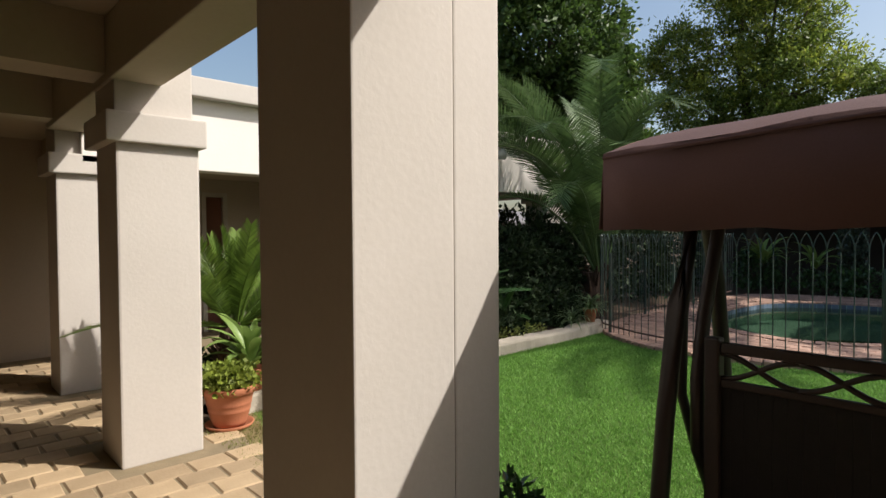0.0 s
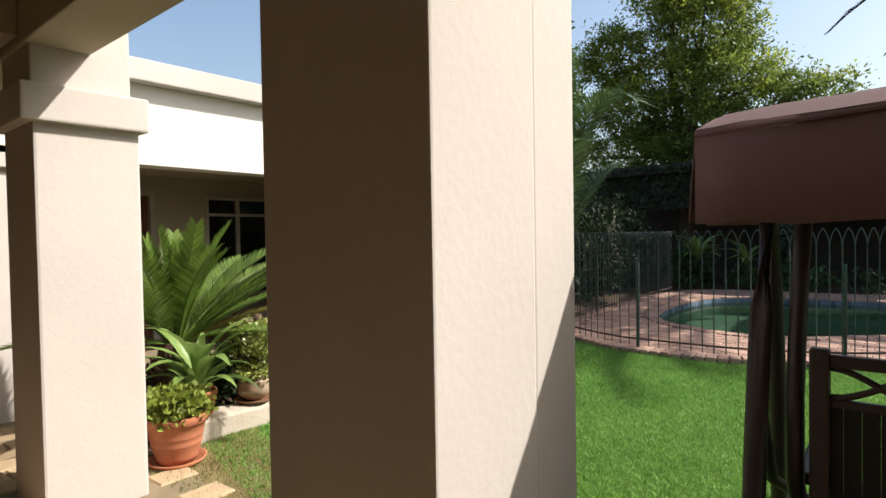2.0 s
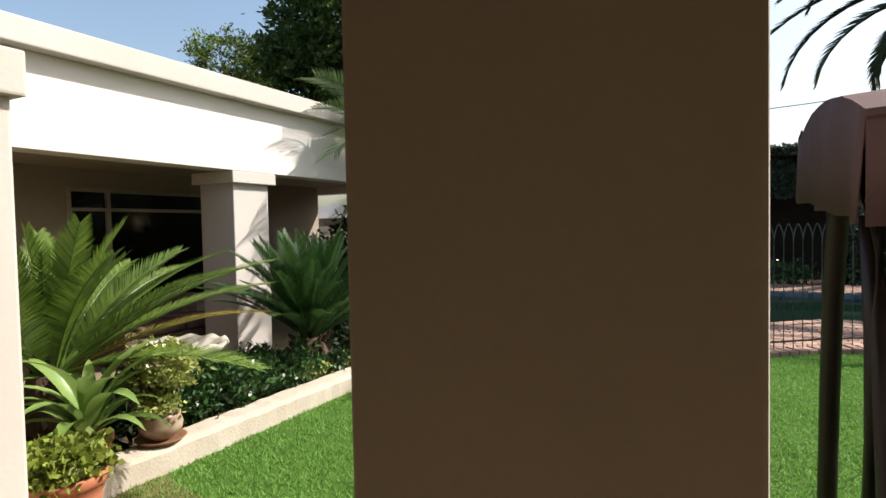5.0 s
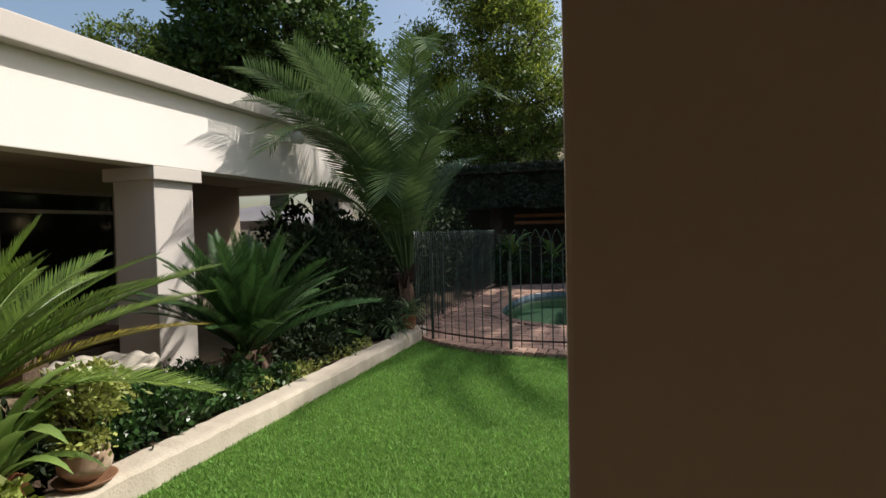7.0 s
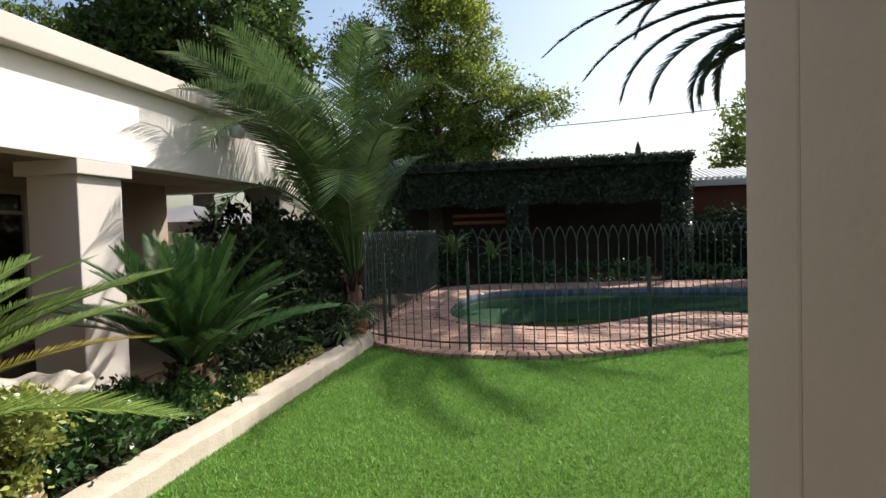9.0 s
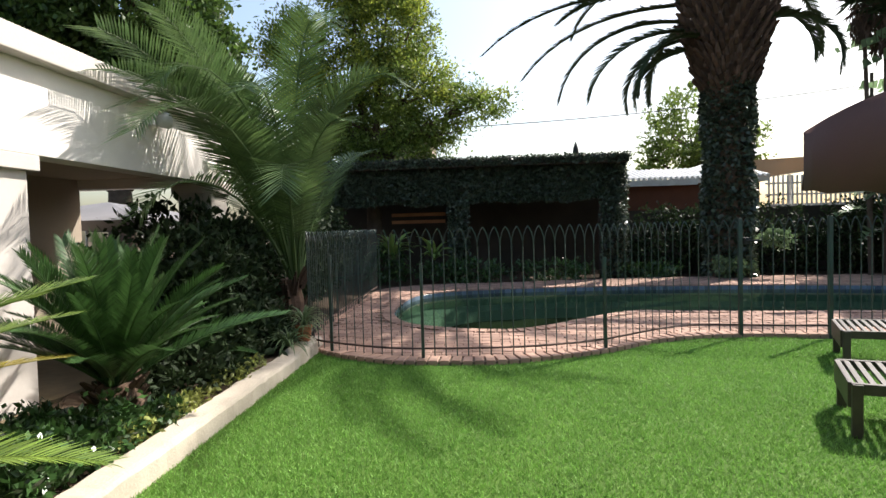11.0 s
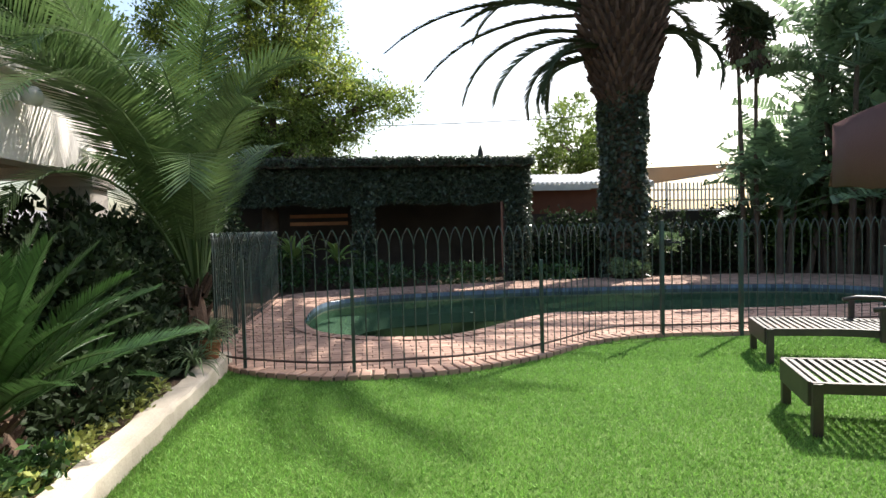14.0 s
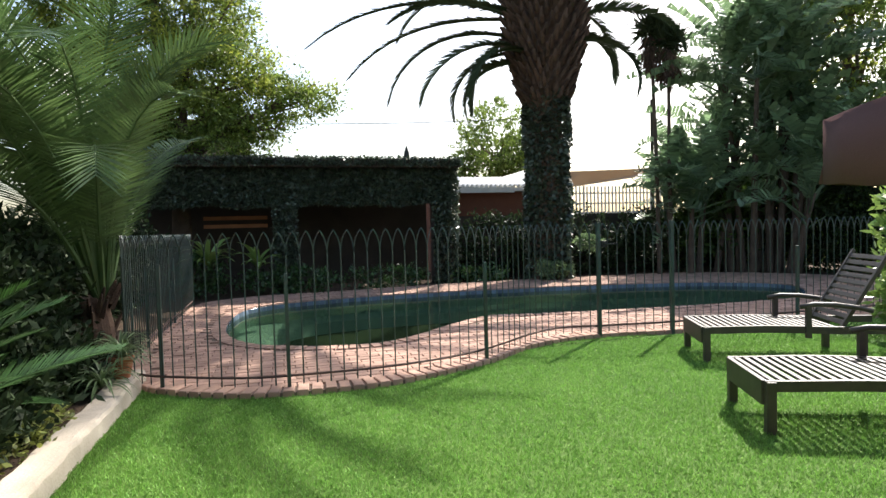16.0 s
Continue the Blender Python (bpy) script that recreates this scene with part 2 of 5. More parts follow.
def part(name, bm, material, parent=None, label="", smooth=False):
    ob = new(name, mesh_of(name, bm, material, smooth))
    ob.parent = parent
    if label:
        tagged(ob, label)
    return ob


def thing(name, label, category, at=None, group="", kind=""):
    ob = new(name)
    ob.empty_display_size = 0.1
    ob.matrix_world = at if at is not None else Matrix()
    return tagged(ob, label, category, group, kind)


def faces_mesh(name, verts, size, material, smooth=False):
    """A mesh of separate polygons of one size from an array of their corners."""
    verts = np.asarray(verts, dtype=np.float32).reshape(-1, 3)
    me = bpy.data.meshes.new(name)
    count = len(verts) // size
    me.vertices.add(len(verts))
    me.vertices.foreach_set("co", verts.ravel())
    me.loops.add(len(verts))
    me.loops.foreach_set("vertex_index", np.arange(len(verts), dtype=np.int32))
    me.polygons.add(count)
    me.polygons.foreach_set("loop_start", np.arange(count, dtype=np.int32) * size)
    me.update(calc_edges=True)
    me.materials.append(material)
    return me


def leaf_quads(rng, centres, length, width, up=0.25, out=None):
    """Pointed leaves at the centres, turned at random, a little upward and outward."""
    n = len(centres)
    d = rng.normal(size=(n, 3))
    d[:, 2] += up
    if out is not None:
        d += out
    d /= np.linalg.norm(d, axis=1)[:, None] + 1e-6
    s = np.cross(d, rng.normal(size=(n, 3)))
    s /= np.linalg.norm(s, axis=1)[:, None] + 1e-6
    le = (length * rng.uniform(0.6, 1.3, n))[:, None]
    w = (width * rng.uniform(0.6, 1.3, n))[:, None]
    return np.stack([centres, centres + d * le * 0.5 + s * w * 0.5, centres + d * le, centres + d * le * 0.5 - s * w * 0.5], 1)


def blob_points(rng, lobes, clumps, per, spread):
    """Points in clumps that lie near the skins of the lobes (centre, radii)."""
    pts, outs = [], []
    vol = np.array([r[0] * r[1] * r[2] for c, r in lobes]) ** (2 / 3)
    for (c, r), k in zip(lobes, np.maximum(1, (clumps * vol / vol.sum()).astype(int))):
        d = rng.normal(size=(k, 3))
        d /= np.linalg.norm(d, axis=1)[:, None]
        rad = rng.uniform(0.35, 1.08, (k, 1)) ** 0.6
        cc = np.array(c) + d * rad * np.array(r)
        p = cc[:, None] + rng.normal(size=(k, per, 3)) * spread * rng.uniform(0.5, 1.3, (k, 1, 1)) * np.array((1, 1, 0.6))
        pts.append(p.reshape(-1, 3))
        outs.append(np.repeat(d, per, 0))
    return np.concatenate(pts), np.concatenate(outs)


def frond_mesh(name, length, elev, droop, pairs, leaf, width, material, sweep=50, vee=25, start=0.15, sag=0.3, stem=0.012, seed=0, jitter=0.12, tip=0.35, bend=1.4):
    """A feather leaf along +x: a tapered rachis that rises at elev and bends by droop degrees, with folded leaflets."""
    rng = random.Random(seed)
    steps, pos, pts, angs = 40, Vector((0, 0, 0)), [], []
    for i in range(steps + 1):
        s = i / steps
        a = radians(elev - droop * s ** bend)
        pts.append(pos.copy()), angs.append(a)
        pos = pos + Vector((math.cos(a), 0, math.sin(a))) * (length / steps)
    bm = bmesh.new()
    tube(bm, pts[::4], [stem * (1 - 0.85 * i / 10) for i in range(11)], 5)
    for k in range(pairs):
        s = start + (1 - start) * (k + 0.5) / pairs
        f = s * steps
        i = min(int(f), steps - 1)
        p = pts[i].lerp(pts[i + 1], f - i)
        a = angs[i]
        fwd, upv = Vector((math.cos(a), 0, math.sin(a))), Vector((-math.sin(a), 0, math.cos(a)))
        prof = min(1.0, 0.35 + 3.2 * (s - start)) * (1.0 if s < 0.6 else 1 - (1 - tip) * ((s - 0.6) / 0.4) ** 1.5)
        for side in (-1, 1):
            sw = radians(sweep * (1 - 0.55 * s) * rng.uniform(1 - jitter, 1 + jitter) + 6)
            ve = radians(vee * rng.uniform(1 - 2 * jitter, 1 + 2 * jitter))
            d = (fwd * math.cos(sw) + (Vector((0, side, 0)) * math.cos(ve) + upv * math.sin(ve)) * math.sin(sw)).normalized()
            le = leaf * prof * rng.uniform(1 - jitter, 1 + jitter)
            wv = fwd * (width / 2)
            m = p + d * le * 0.5
            e = p + d * le + Vector((0, 0, -sag * le * rng.uniform(0.6, 1.2)))
            m.z -= sag * le * 0.22
            v = [bm.verts.new(q) for q in (p - wv * 0.6, p + wv * 0.6, m + wv, m - wv, e)]
            bm.faces.new((v[0], v[1], v[2], v[3])), bm.faces.new((v[3], v[2], v[4]))
    me = bpy.data.meshes.new(name)
    bm.to_mesh(me)
    bm.free()
    me.materials.append(material)
    return me


def strap_mesh(name, length, width, elev, droop, material, fold=0.15, steps=8, wide=0.45):
    bm = bmesh.new()
    pos, rows = Vector((0, 0, 0)), []
    for i in range(steps + 1):
        s = i / steps
        a = radians(elev - droop * s ** 1.3)
        w = width / 2 * (0.5 + 0.5 * min(1, s / wide)) * (1 if s < wide else max(0.03, 1 - ((s - wide) / (1 - wide)) ** 1.8))
        up = Vector((-math.sin(a), 0, math.cos(a))) * w * fold * 2
        rows.append([bm.verts.new(pos + Vector((0, -w, 0)) + up), bm.verts.new(pos), bm.verts.new(pos + Vector((0, w, 0)) + up)])
        pos = pos + Vector((math.cos(a), 0, math.sin(a))) * (length / steps)
    for a, b in zip(rows, rows[1:]):
        bm.faces.new((a[0], a[1], b[1], b[0])), bm.faces.new((a[1], a[2], b[2], b[1]))
    me = mesh_of(name, bm, material, True)
    return me


def smooth_line(pts, step=0.1, closed=False):
    """A Catmull-Rom line through the points, at even steps."""
    P = [Vector((*p, 0)) for p in pts]
    n, out = len(P), []
    for i in range(n if closed else n - 1):
        if closed:
            a, b, c, d = (P[(i + k) % n] for k in (-1, 0, 1, 2))
        else:
            a, b, c, d = P[max(i - 1, 0)], P[i], P[i + 1], P[min(i + 2, n - 1)]
        for k in range(12):
            t = k / 12
            out.append(0.5 * ((2 * b) + (c - a) * t + (2 * a - 5 * b + 4 * c - d) * t * t + (3 * b - a - 3 * c + d) * t ** 3))
    out.append(P[0] if closed else P[-1])
    res, carry = [out[0].copy()], 0.0
    for a, b in zip(out, out[1:]):
        d = (b - a).length
        while carry + d >= step:
            f = (step - carry) / d
            a = a.lerp(b, f)
            d = (b - a).length
            carry = 0.0
            res.append(a.copy())
        carry += d
    return [(v.x, v.y) for v in res]


def inside(x, y, loop):
    c = False
    for (x0, y0), (x1, y1) in zip(loop, loop[1:] + loop[:1]):
        if (y0 > y) != (y1 > y) and x < (x1 - x0) * (y - y0) / (y1 - y0) + x0:
            c = not c
    return c


def edge_gap(x, y, loop):
    return min((x - a) ** 2 + (y - b) ** 2 for a, b in loop) ** 0.5


def piece_mesh(name, w, d, h, material, chamfer=0.006):
    bm = bmesh.new()
    rings = []
    for ins, z in ((0, 0), (0, h - chamfer), (chamfer, h)):
        rings.append([bm.verts.new((sx * (w / 2 - ins), sy * (d / 2 - ins), z)) for sx, sy in ((-1, -1), (1, -1), (1, 1), (-1, 1))])
    for q, s in zip(rings, rings[1:]):
        for k in range(4):
            bm.faces.new((q[k], q[(k + 1) % 4], s[(k + 1) % 4], s[k]))
    bm.faces.new(rings[-1])
    return mesh_of(name, bm, material)


# ---- setting ----
DECK_FRONT = [(7.30, 4.40), (6.86, 4.04), (6.53, 3.46), (6.44, 2.95), (6.46, 2.12), (6.86, 1.10), (7.44, 0.25), (7.62, -0.68), (7.50, -1.75), (7.40, -4.0)]
DECK_LOOP = smooth_line(DECK_FRONT + [(7.5, -7.0), (9.2, -9.2), (12.0, -9.4), (14.2, -7.6), (14.6, -5.0), (14.75, -1.5), (14.4, 1.8), (14.2, 3.8), (13.2, 4.75), (11.0, 4.85), (8.6, 4.75)], 0.12, True)
POOL_LOOP = smooth_line([(10.0, 3.86), (8.96, 3.57), (8.42, 2.96), (8.19, 2.18), (8.38, 1.59), (9.10, 0.80), (9.62, 0.0), (9.48, -0.79), (9.31, -2.08), (9.15, -4.1), (9.37, -5.76), (11.0, -7.1), (12.36, -5.54), (13.05, -1.71), (13.17, 0.81), (13.01, 2.44), (12.50, 3.5), (11.64, 3.84)], 0.12, True)
DECK_Z, BED_Z, WATER_Z = 0.05, 0.036, -0.055


def setting(name, bm, material, label, category, smooth=False):
    return tagged(part(name, bm, material, None, label, smooth), category=category, kind="structure")


bm = bmesh.new()
poly(bm, [[(-150, -150), (150, -150), (150, 150), (-150, 150)], DECK_LOOP], -0.012)
setting("ground", bm, SOIL, "bare brown garden soil reaching the distance", "ground")
LAWN_LOOP = [(1.45, -9.0), (7.6, -9.0)] + [p for p in DECK_LOOP if p[0] < 7.7 and -8.9 < p[1] < 4.42][::-1]
if LAWN_LOOP[2][1] > LAWN_LOOP[-1][1]:
    LAWN_LOOP = LAWN_LOOP[:2] + LAWN_LOOP[2:][::-1]
LAWN_LOOP += [(7.1, 4.33), (1.9, 4.33), (1.72, 3.7), (1.5, 2.6)]
bm = bmesh.new()
poly(bm, [LAWN_LOOP], 0.0)
lawn = setting("lawn", bm, LAWN, "short bright green mown lawn", "lawn")
bm = bmesh.new()
poly(bm, [[(1.2, 2.2), (1.62, 2.3), (2.1, 3.6), (2.3, 4.31), (1.25, 4.31)]], 0.004)
setting("worn_lawn_edge", bm, DRYSOIL, "worn dry edge of the lawn with sparse grass", "ground")

# pool
PC = (11.0, -0.6)
def shrunk(f):
    return [(PC[0] + (x - PC[0]) * f, PC[1] + (y - PC[1]) * f) for x, y in POOL_LOOP]


bm = bmesh.new()
rings = [[bm.verts.new((x, y, z)) for x, y in shrunk(f)] for f, z in ((1.0, DECK_Z - 0.03), (1.0, -0.30), (0.88, -0.38), (0.84, -0.6))]
m = len(POOL_LOOP)
for q, s in zip(rings, rings[1:]):
    for k in range(m):
        bm.faces.new((q[k], q[(k + 1) % m], s[(k + 1) % m], s[k]))
pool = setting("pool", bm, POOLWALL, "kidney-shaped swimming pool shell with pale green plaster", "pool")
# The floor's dark green stands in for light lost with depth.
bm = bmesh.new()
poly(bm, [shrunk(0.86)], -0.58)
part("floor", bm, POOLDEEP, pool, "pool floor painted dark green for light lost in deep water")
bm = bmesh.new()
poly(bm, [POOL_LOOP], WATER_Z)
setting("pool_water", bm, WATER, "still murky dark green pool water", "water")
bm = bmesh.new()
poly(bm, [DECK_LOOP, POOL_LOOP], BED_Z)
for a, b in zip(DECK_LOOP, DECK_LOOP[1:] + DECK_LOOP[:1]):
    bm.faces.new([bm.verts.new(v) for v in ((*a, BED_Z), (*b, BED_Z), (*b, -0.05), (*a, -0.05))])
deck = setting("pool_deck", bm, BRICK_BED, "red-brown brick paving round the pool", "pavement")

# kerb of the flower bed, in uneven cast lengths
bm = bmesh.new()
N = 60
rings = []
rk = random.Random(4)
for i in range(N + 1):
    f = i / N
    x = 1.78 + (7.30 - 1.78) * f
    y0 = 4.29 + 0.03 * f + rk.uniform(-0.006, 0.006)
    z = 0.165 + rk.uniform(-0.005, 0.005) + (0.03 if f > 0.86 else 0) - 0.03 * f
    rings.append([bm.verts.new((x, yy, zz)) for yy, zz in ((y0, -0.05), (y0 + 0.005, z - 0.03), (y0 + 0.02, z - 0.006), (y0 + 0.05, z), (y0 + 0.19, z + 0.004), (y0 + 0.215, z - 0.02), (y0 + 0.22, -0.05))])
for q, s in zip(rings, rings[1:]):
    for k in range(6):
        bm.faces.new((q[k], q[k + 1], s[k + 1], s[k]))
bm.faces.new(rings[0]), bm.faces.new(rings[-1])
setting("kerb", bm, KERB, "pale cement kerb with worn chipped edge along the lawn", "kerb")
bm = bmesh.new()
rs = random.Random(8)
gx, gy = 46, 14
grid = [[bm.verts.new((1.35 + i * 0.135, 4.49 + j * 0.105, 0.10 + rs.uniform(-0.02, 0.03))) for j in range(gy)] for i in range(gx)]
for i in range(gx - 1):
    for j in range(gy - 1):
        bm.faces.new((grid[i][j], grid[i + 1][j], grid[i + 1][j + 1], grid[i][j + 1]))
setting("flower_bed", bm, SOIL, "raised bed of dark soil behind the kerb", "flower bed", True)

# veranda of the near wing
bm = bmesh.new()
poly(bm, [[(-3.4, -6.0), (1.38, -6.0), (1.38, 2.3), (1.62, 3.95), (1.3, 4.5), (1.3, 5.9), (1.3, 8.0), (-3.4, 8.0)]], 0.008)
patio = setting("patio", bm, MORTAR, "sandy clay paving of the covered veranda", "pavement")


def column(x0, x1, y0, y1, cap=True, split=0.0, top=2.62):
    col = thing("veranda_column", "square beige plastered veranda column with a moulded cap", "column", group="veranda columns", kind="structure")
    bm = bmesh.new()
    if split:
        box(bm, x0, split - 0.0035, y0, y1, 0, top, 0.007)
        part("shaft", bm, PLASTER, col)
        bm = bmesh.new()
        box(bm, split + 0.0035, x1, y0 + 0.006, y1 - 0.003, 0, top, 0.008)
        part("pier", bm, PLASTER, col)
    else:
        box(bm, x0, x1, y0, y1, 0, 2.0, 0.014)
        part("shaft", bm, PLASTER, col)
        bm = bmesh.new()
        box(bm, x0 - 0.0, x1 - 0.03, y0 + 0.02, y1, 2.15, top, 0.01)
        part("neck", bm, PLASTER, col)
    if cap:
        bm = bmesh.new()
        box(bm, x0 - 0.06, x1 + 0.036, y0 - 0.05, y1 + 0.05, 1.985, 2.165, 0.012)
        part("cap", bm, PLASTER, col)
    return col


column(0.787, 1.385, 1.228, 1.787, False, 1.17)
column(0.822, 1.308, 3.762, 4.25)
column(0.86, 1.32, 5.95, 6.42)
column(0.80, 1.38, -1.9, -1.35)
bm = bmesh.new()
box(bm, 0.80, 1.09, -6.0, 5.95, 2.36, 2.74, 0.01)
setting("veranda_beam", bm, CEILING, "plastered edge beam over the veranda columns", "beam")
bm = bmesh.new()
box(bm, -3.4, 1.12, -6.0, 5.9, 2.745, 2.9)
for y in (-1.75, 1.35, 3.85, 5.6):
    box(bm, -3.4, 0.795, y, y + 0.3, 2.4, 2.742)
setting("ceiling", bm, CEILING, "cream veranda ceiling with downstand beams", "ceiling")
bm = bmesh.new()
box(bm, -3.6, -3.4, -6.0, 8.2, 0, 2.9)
setting("wall_west", bm, BACK_WALL, "back wall of the veranda, shade put into its dark colour", "wall")
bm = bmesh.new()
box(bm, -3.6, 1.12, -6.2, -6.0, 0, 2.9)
setting("wall_south", bm, BACK_WALL, "end wall of the veranda, shade put into its dark colour", "wall")

# main wing: fascia, parapet, soffit, back wall
bm = bmesh.new()
box(bm, 1.05, 8.5, 5.90, 6.15, 2.09, 2.82, 0.01)
setting("fascia_front", bm, WHITE_WALL, "pale plastered deep fascia along the house front", "wall")
bm = bmesh.new()
box(bm, 8.25, 8.5, 6.15, 8.2, 2.09, 2.82)
setting("fascia_side", bm, WHITE_WALL, "pale plastered fascia at the house end", "wall")
bm = bmesh.new()
box(bm, 1.32, 8.64, 5.76, 6.2, 2.815, 3.01, 0.012)
box(bm, 8.23, 8.64, 6.2, 8.2, 2.815, 3.01, 0.012)
setting("parapet_coping", bm, PLASTER, "beige projecting parapet coping along the flat roof", "coping")
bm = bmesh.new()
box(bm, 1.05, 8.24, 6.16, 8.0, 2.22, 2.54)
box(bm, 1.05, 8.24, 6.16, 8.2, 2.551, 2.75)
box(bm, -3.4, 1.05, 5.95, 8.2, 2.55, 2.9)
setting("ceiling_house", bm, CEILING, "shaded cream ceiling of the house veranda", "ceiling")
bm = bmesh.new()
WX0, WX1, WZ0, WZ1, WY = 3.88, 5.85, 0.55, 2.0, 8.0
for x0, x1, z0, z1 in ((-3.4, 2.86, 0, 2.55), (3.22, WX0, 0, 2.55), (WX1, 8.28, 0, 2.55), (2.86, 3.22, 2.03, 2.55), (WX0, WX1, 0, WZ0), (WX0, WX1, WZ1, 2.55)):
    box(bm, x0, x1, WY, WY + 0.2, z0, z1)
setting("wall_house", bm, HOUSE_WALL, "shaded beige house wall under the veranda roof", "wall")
bm = bmesh.new()
box(bm, 1.4, 8.6, 5.95, 8.0, -0.02, 0.09)
setting("veranda_floor", bm, MORTAR, "brown tiled floor of the house veranda", "floor")
bm = bmesh.new()
box(bm, -3.4, 8.0, 11.0, 11.2, -0.1, 2.8)
setting("wall_north", bm, HOUSE_WALL, "inner house wall behind the windows", "wall")

win = thing("window_1", "wide dark window with a beige steel frame and upper lights", "window", pose(0, 0, 0), kind="structure")
bm = bmesh.new()
for x0, x1, z0, z1 in ((WX0, WX1, WZ1 - 0.05, WZ1), (WX0, WX1, WZ0, WZ0 + 0.05), (WX0, WX0 + 0.05, WZ0 + 0.05, WZ1 - 0.05), (WX1 - 0.05, WX1, WZ0 + 0.05, WZ1 - 0.05), (WX0 + 0.05, WX1 - 0.05, 1.725, 1.765), (4.34, 4.39, WZ0 + 0.05, 1.725), (4.34, 4.39, 1.765, WZ1 - 0.05)):
    box(bm, x0, x1, WY - 0.03, WY + 0.05, z0, z1, 0.004)
part("window_frame", bm, WINFRAME, win)
for x0, x1, z0, z1 in ((WX0 + 0.05, 4.34, WZ0 + 0.05, 1.725), (4.39, WX1 - 0.05, WZ0 + 0.05, 1.725), (WX0 + 0.05, 4.34, 1.765, WZ1 - 0.05), (4.39, WX1 - 0.05, 1.765, WZ1 - 0.05)):
    bm = bmesh.new()
    box(bm, x0, x1, WY + 0.01, WY + 0.016, z0, z1)
    part("pane", bm, DARKGLASS, win)
bm = bmesh.new()
for k in range(5):
    for s in (-1, 1):
        x, z = WX0 + 0.06 + 0.08 * k, 1.15
        tube(bm, [(x, WY + 0.03, z - 0.5 * s), (x + 0.12, WY + 0.03, z + 0.5 * s)], 0.006, 4)
part("burglar_bars", bm, WINFRAME, win)
bm = bmesh.new()
box(bm, WX0 - 0.04, WX1 + 0.04, WY - 0.1, WY - 0.032, WZ0 - 0.05, WZ0 - 0.003, 0.006)
part("window_sill", bm, PLASTER, win)
door = thing("door_1", "dark wooden door in a pale frame", "door", kind="structure")
bm = bmesh.new()
box(bm, 2.92, 3.16, WY + 0.05, WY + 0.09, 0.09, 1.97, 0.004)
part("door_leaf", bm, BROWNWALL, door)
bm = bmesh.new()
for x0, x1, z0, z1 in ((2.86, 2.92, 0.09, 2.03), (3.16, 3.22, 0.09, 2.03), (2.92, 3.16, 1.97, 2.03)):
    box(bm, x0, x1, WY - 0.02, WY + 0.1, z0, z1)
part("door_frame", bm, WINFRAME, door)


def house_pillar(x0, x1, y0, y1):
    p = thing("house_pillar", "square plastered pillar carrying the house fascia", "pillar", group="house pillars", kind="structure")
    bm = bmesh.new()
    box(bm, x0, x1, y0, y1, 0, 1.975, 0.012)
    part("shaft", bm, PLASTER, p)
    bm = bmesh.new()
    box(bm, x0 - 0.06, x1 + 0.06, y0 - 0.065, y1 + 0.06, 1.965, 2.088, 0.008)
    part("cap", bm, PLASTER, p)


house_pillar(4.43, 4.93, 5.96, 6.46)
house_pillar(8.0, 8.46, 5.96, 6.42)
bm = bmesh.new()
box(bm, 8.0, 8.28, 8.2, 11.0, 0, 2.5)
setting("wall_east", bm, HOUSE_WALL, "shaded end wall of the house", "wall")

# ---- things of the house front ----
lamp = thing("floodlight", "white wall floodlight with a glass front on a bracket", "lamp", pose(6.46, 5.90, 2.62, 0, 0, 12))
bm = bmesh.new()
box(bm, -0.03, 0.03, -0.10, 0.0, -0.03, 0.03, 0.005)
part("bracket", bm, WHITEMETAL, lamp)
bm = bmesh.new()
lathe(bm, [(0.001, -0.02), (0.05, -0.02), (0.07, 0.02), (0.085, 0.09), (0.09, 0.10), (0.08, 0.105)], 20)
h = part("housing", bm, WHITEMETAL, lamp, smooth=True)
h.matrix_local = pose(0.06, -0.13, 0.02, 75, 0, 60)
bm = bmesh.new()
lathe(bm, [(0.082, 0.0), (0.06, 0.02), (0.001, 0.03)], 20)
g = part("lens", bm, GLASSLAMP, h, "clear ribbed glass lens", True)
g.matrix_local = pose(0, 0, 0.1)

sofa = thing("wicker_sofa", "brown woven wicker sofa with brown seat cushions", "sofa", pose(4.35, 7.0, 0.09))
bm = bmesh.new()
box(bm, -0.62, 0.62, -0.35, 0.35, 0.02, 0.28, 0.02)
part("base", bm, WICKER, sofa)
bm = bmesh.new()
box(bm, -0.62, 0.62, 0.23, 0.36, 0.285, 0.62, 0.03)
part("backrest", bm, WICKER, sofa)
for s in (-1, 1):
    bm = bmesh.new()
    box(bm, s * 0.66 - 0.07, s * 0.66 + 0.07, -0.36, 0.36, 0.0, 0.36, 0.03)
    part("armrest", bm, WICKER, sofa)
for s in (-0.29, 0.29):
    bm = bmesh.new()
    box(bm, s - 0.275, s + 0.275, -0.36, 0.22, 0.283, 0.40, 0.04)
    part("seat_cushion", bm, CUSHION, sofa, smooth=True)

bath = thing("bird_bath", "pale stone bird bath with a scalloped wavy rim", "bird bath", pose(2.98, 4.98, 0.1))
bm = bmesh.new()
wav = lambda f, z: (0.012 * math.sin(f * math.tau * 11) if z > 0.44 else 0)
lathe(bm, [(0.001, 0.36), (0.12, 0.365), (0.24, 0.41), (0.31, 0.47), (0.335, 0.50), (0.32, 0.52), (0.27, 0.505), (0.2, 0.45), (0.1, 0.42), (0.001, 0.415)], 72, wav)
part("bowl", bm, STONE, bath, smooth=True)
bm = bmesh.new()
lathe(bm, [(0.18, 0.0), (0.18, 0.04), (0.10, 0.08), (0.07, 0.2), (0.09, 0.33), (0.14, 0.37)], 24)
part("pedestal", bm, STONE, bath, smooth=True)

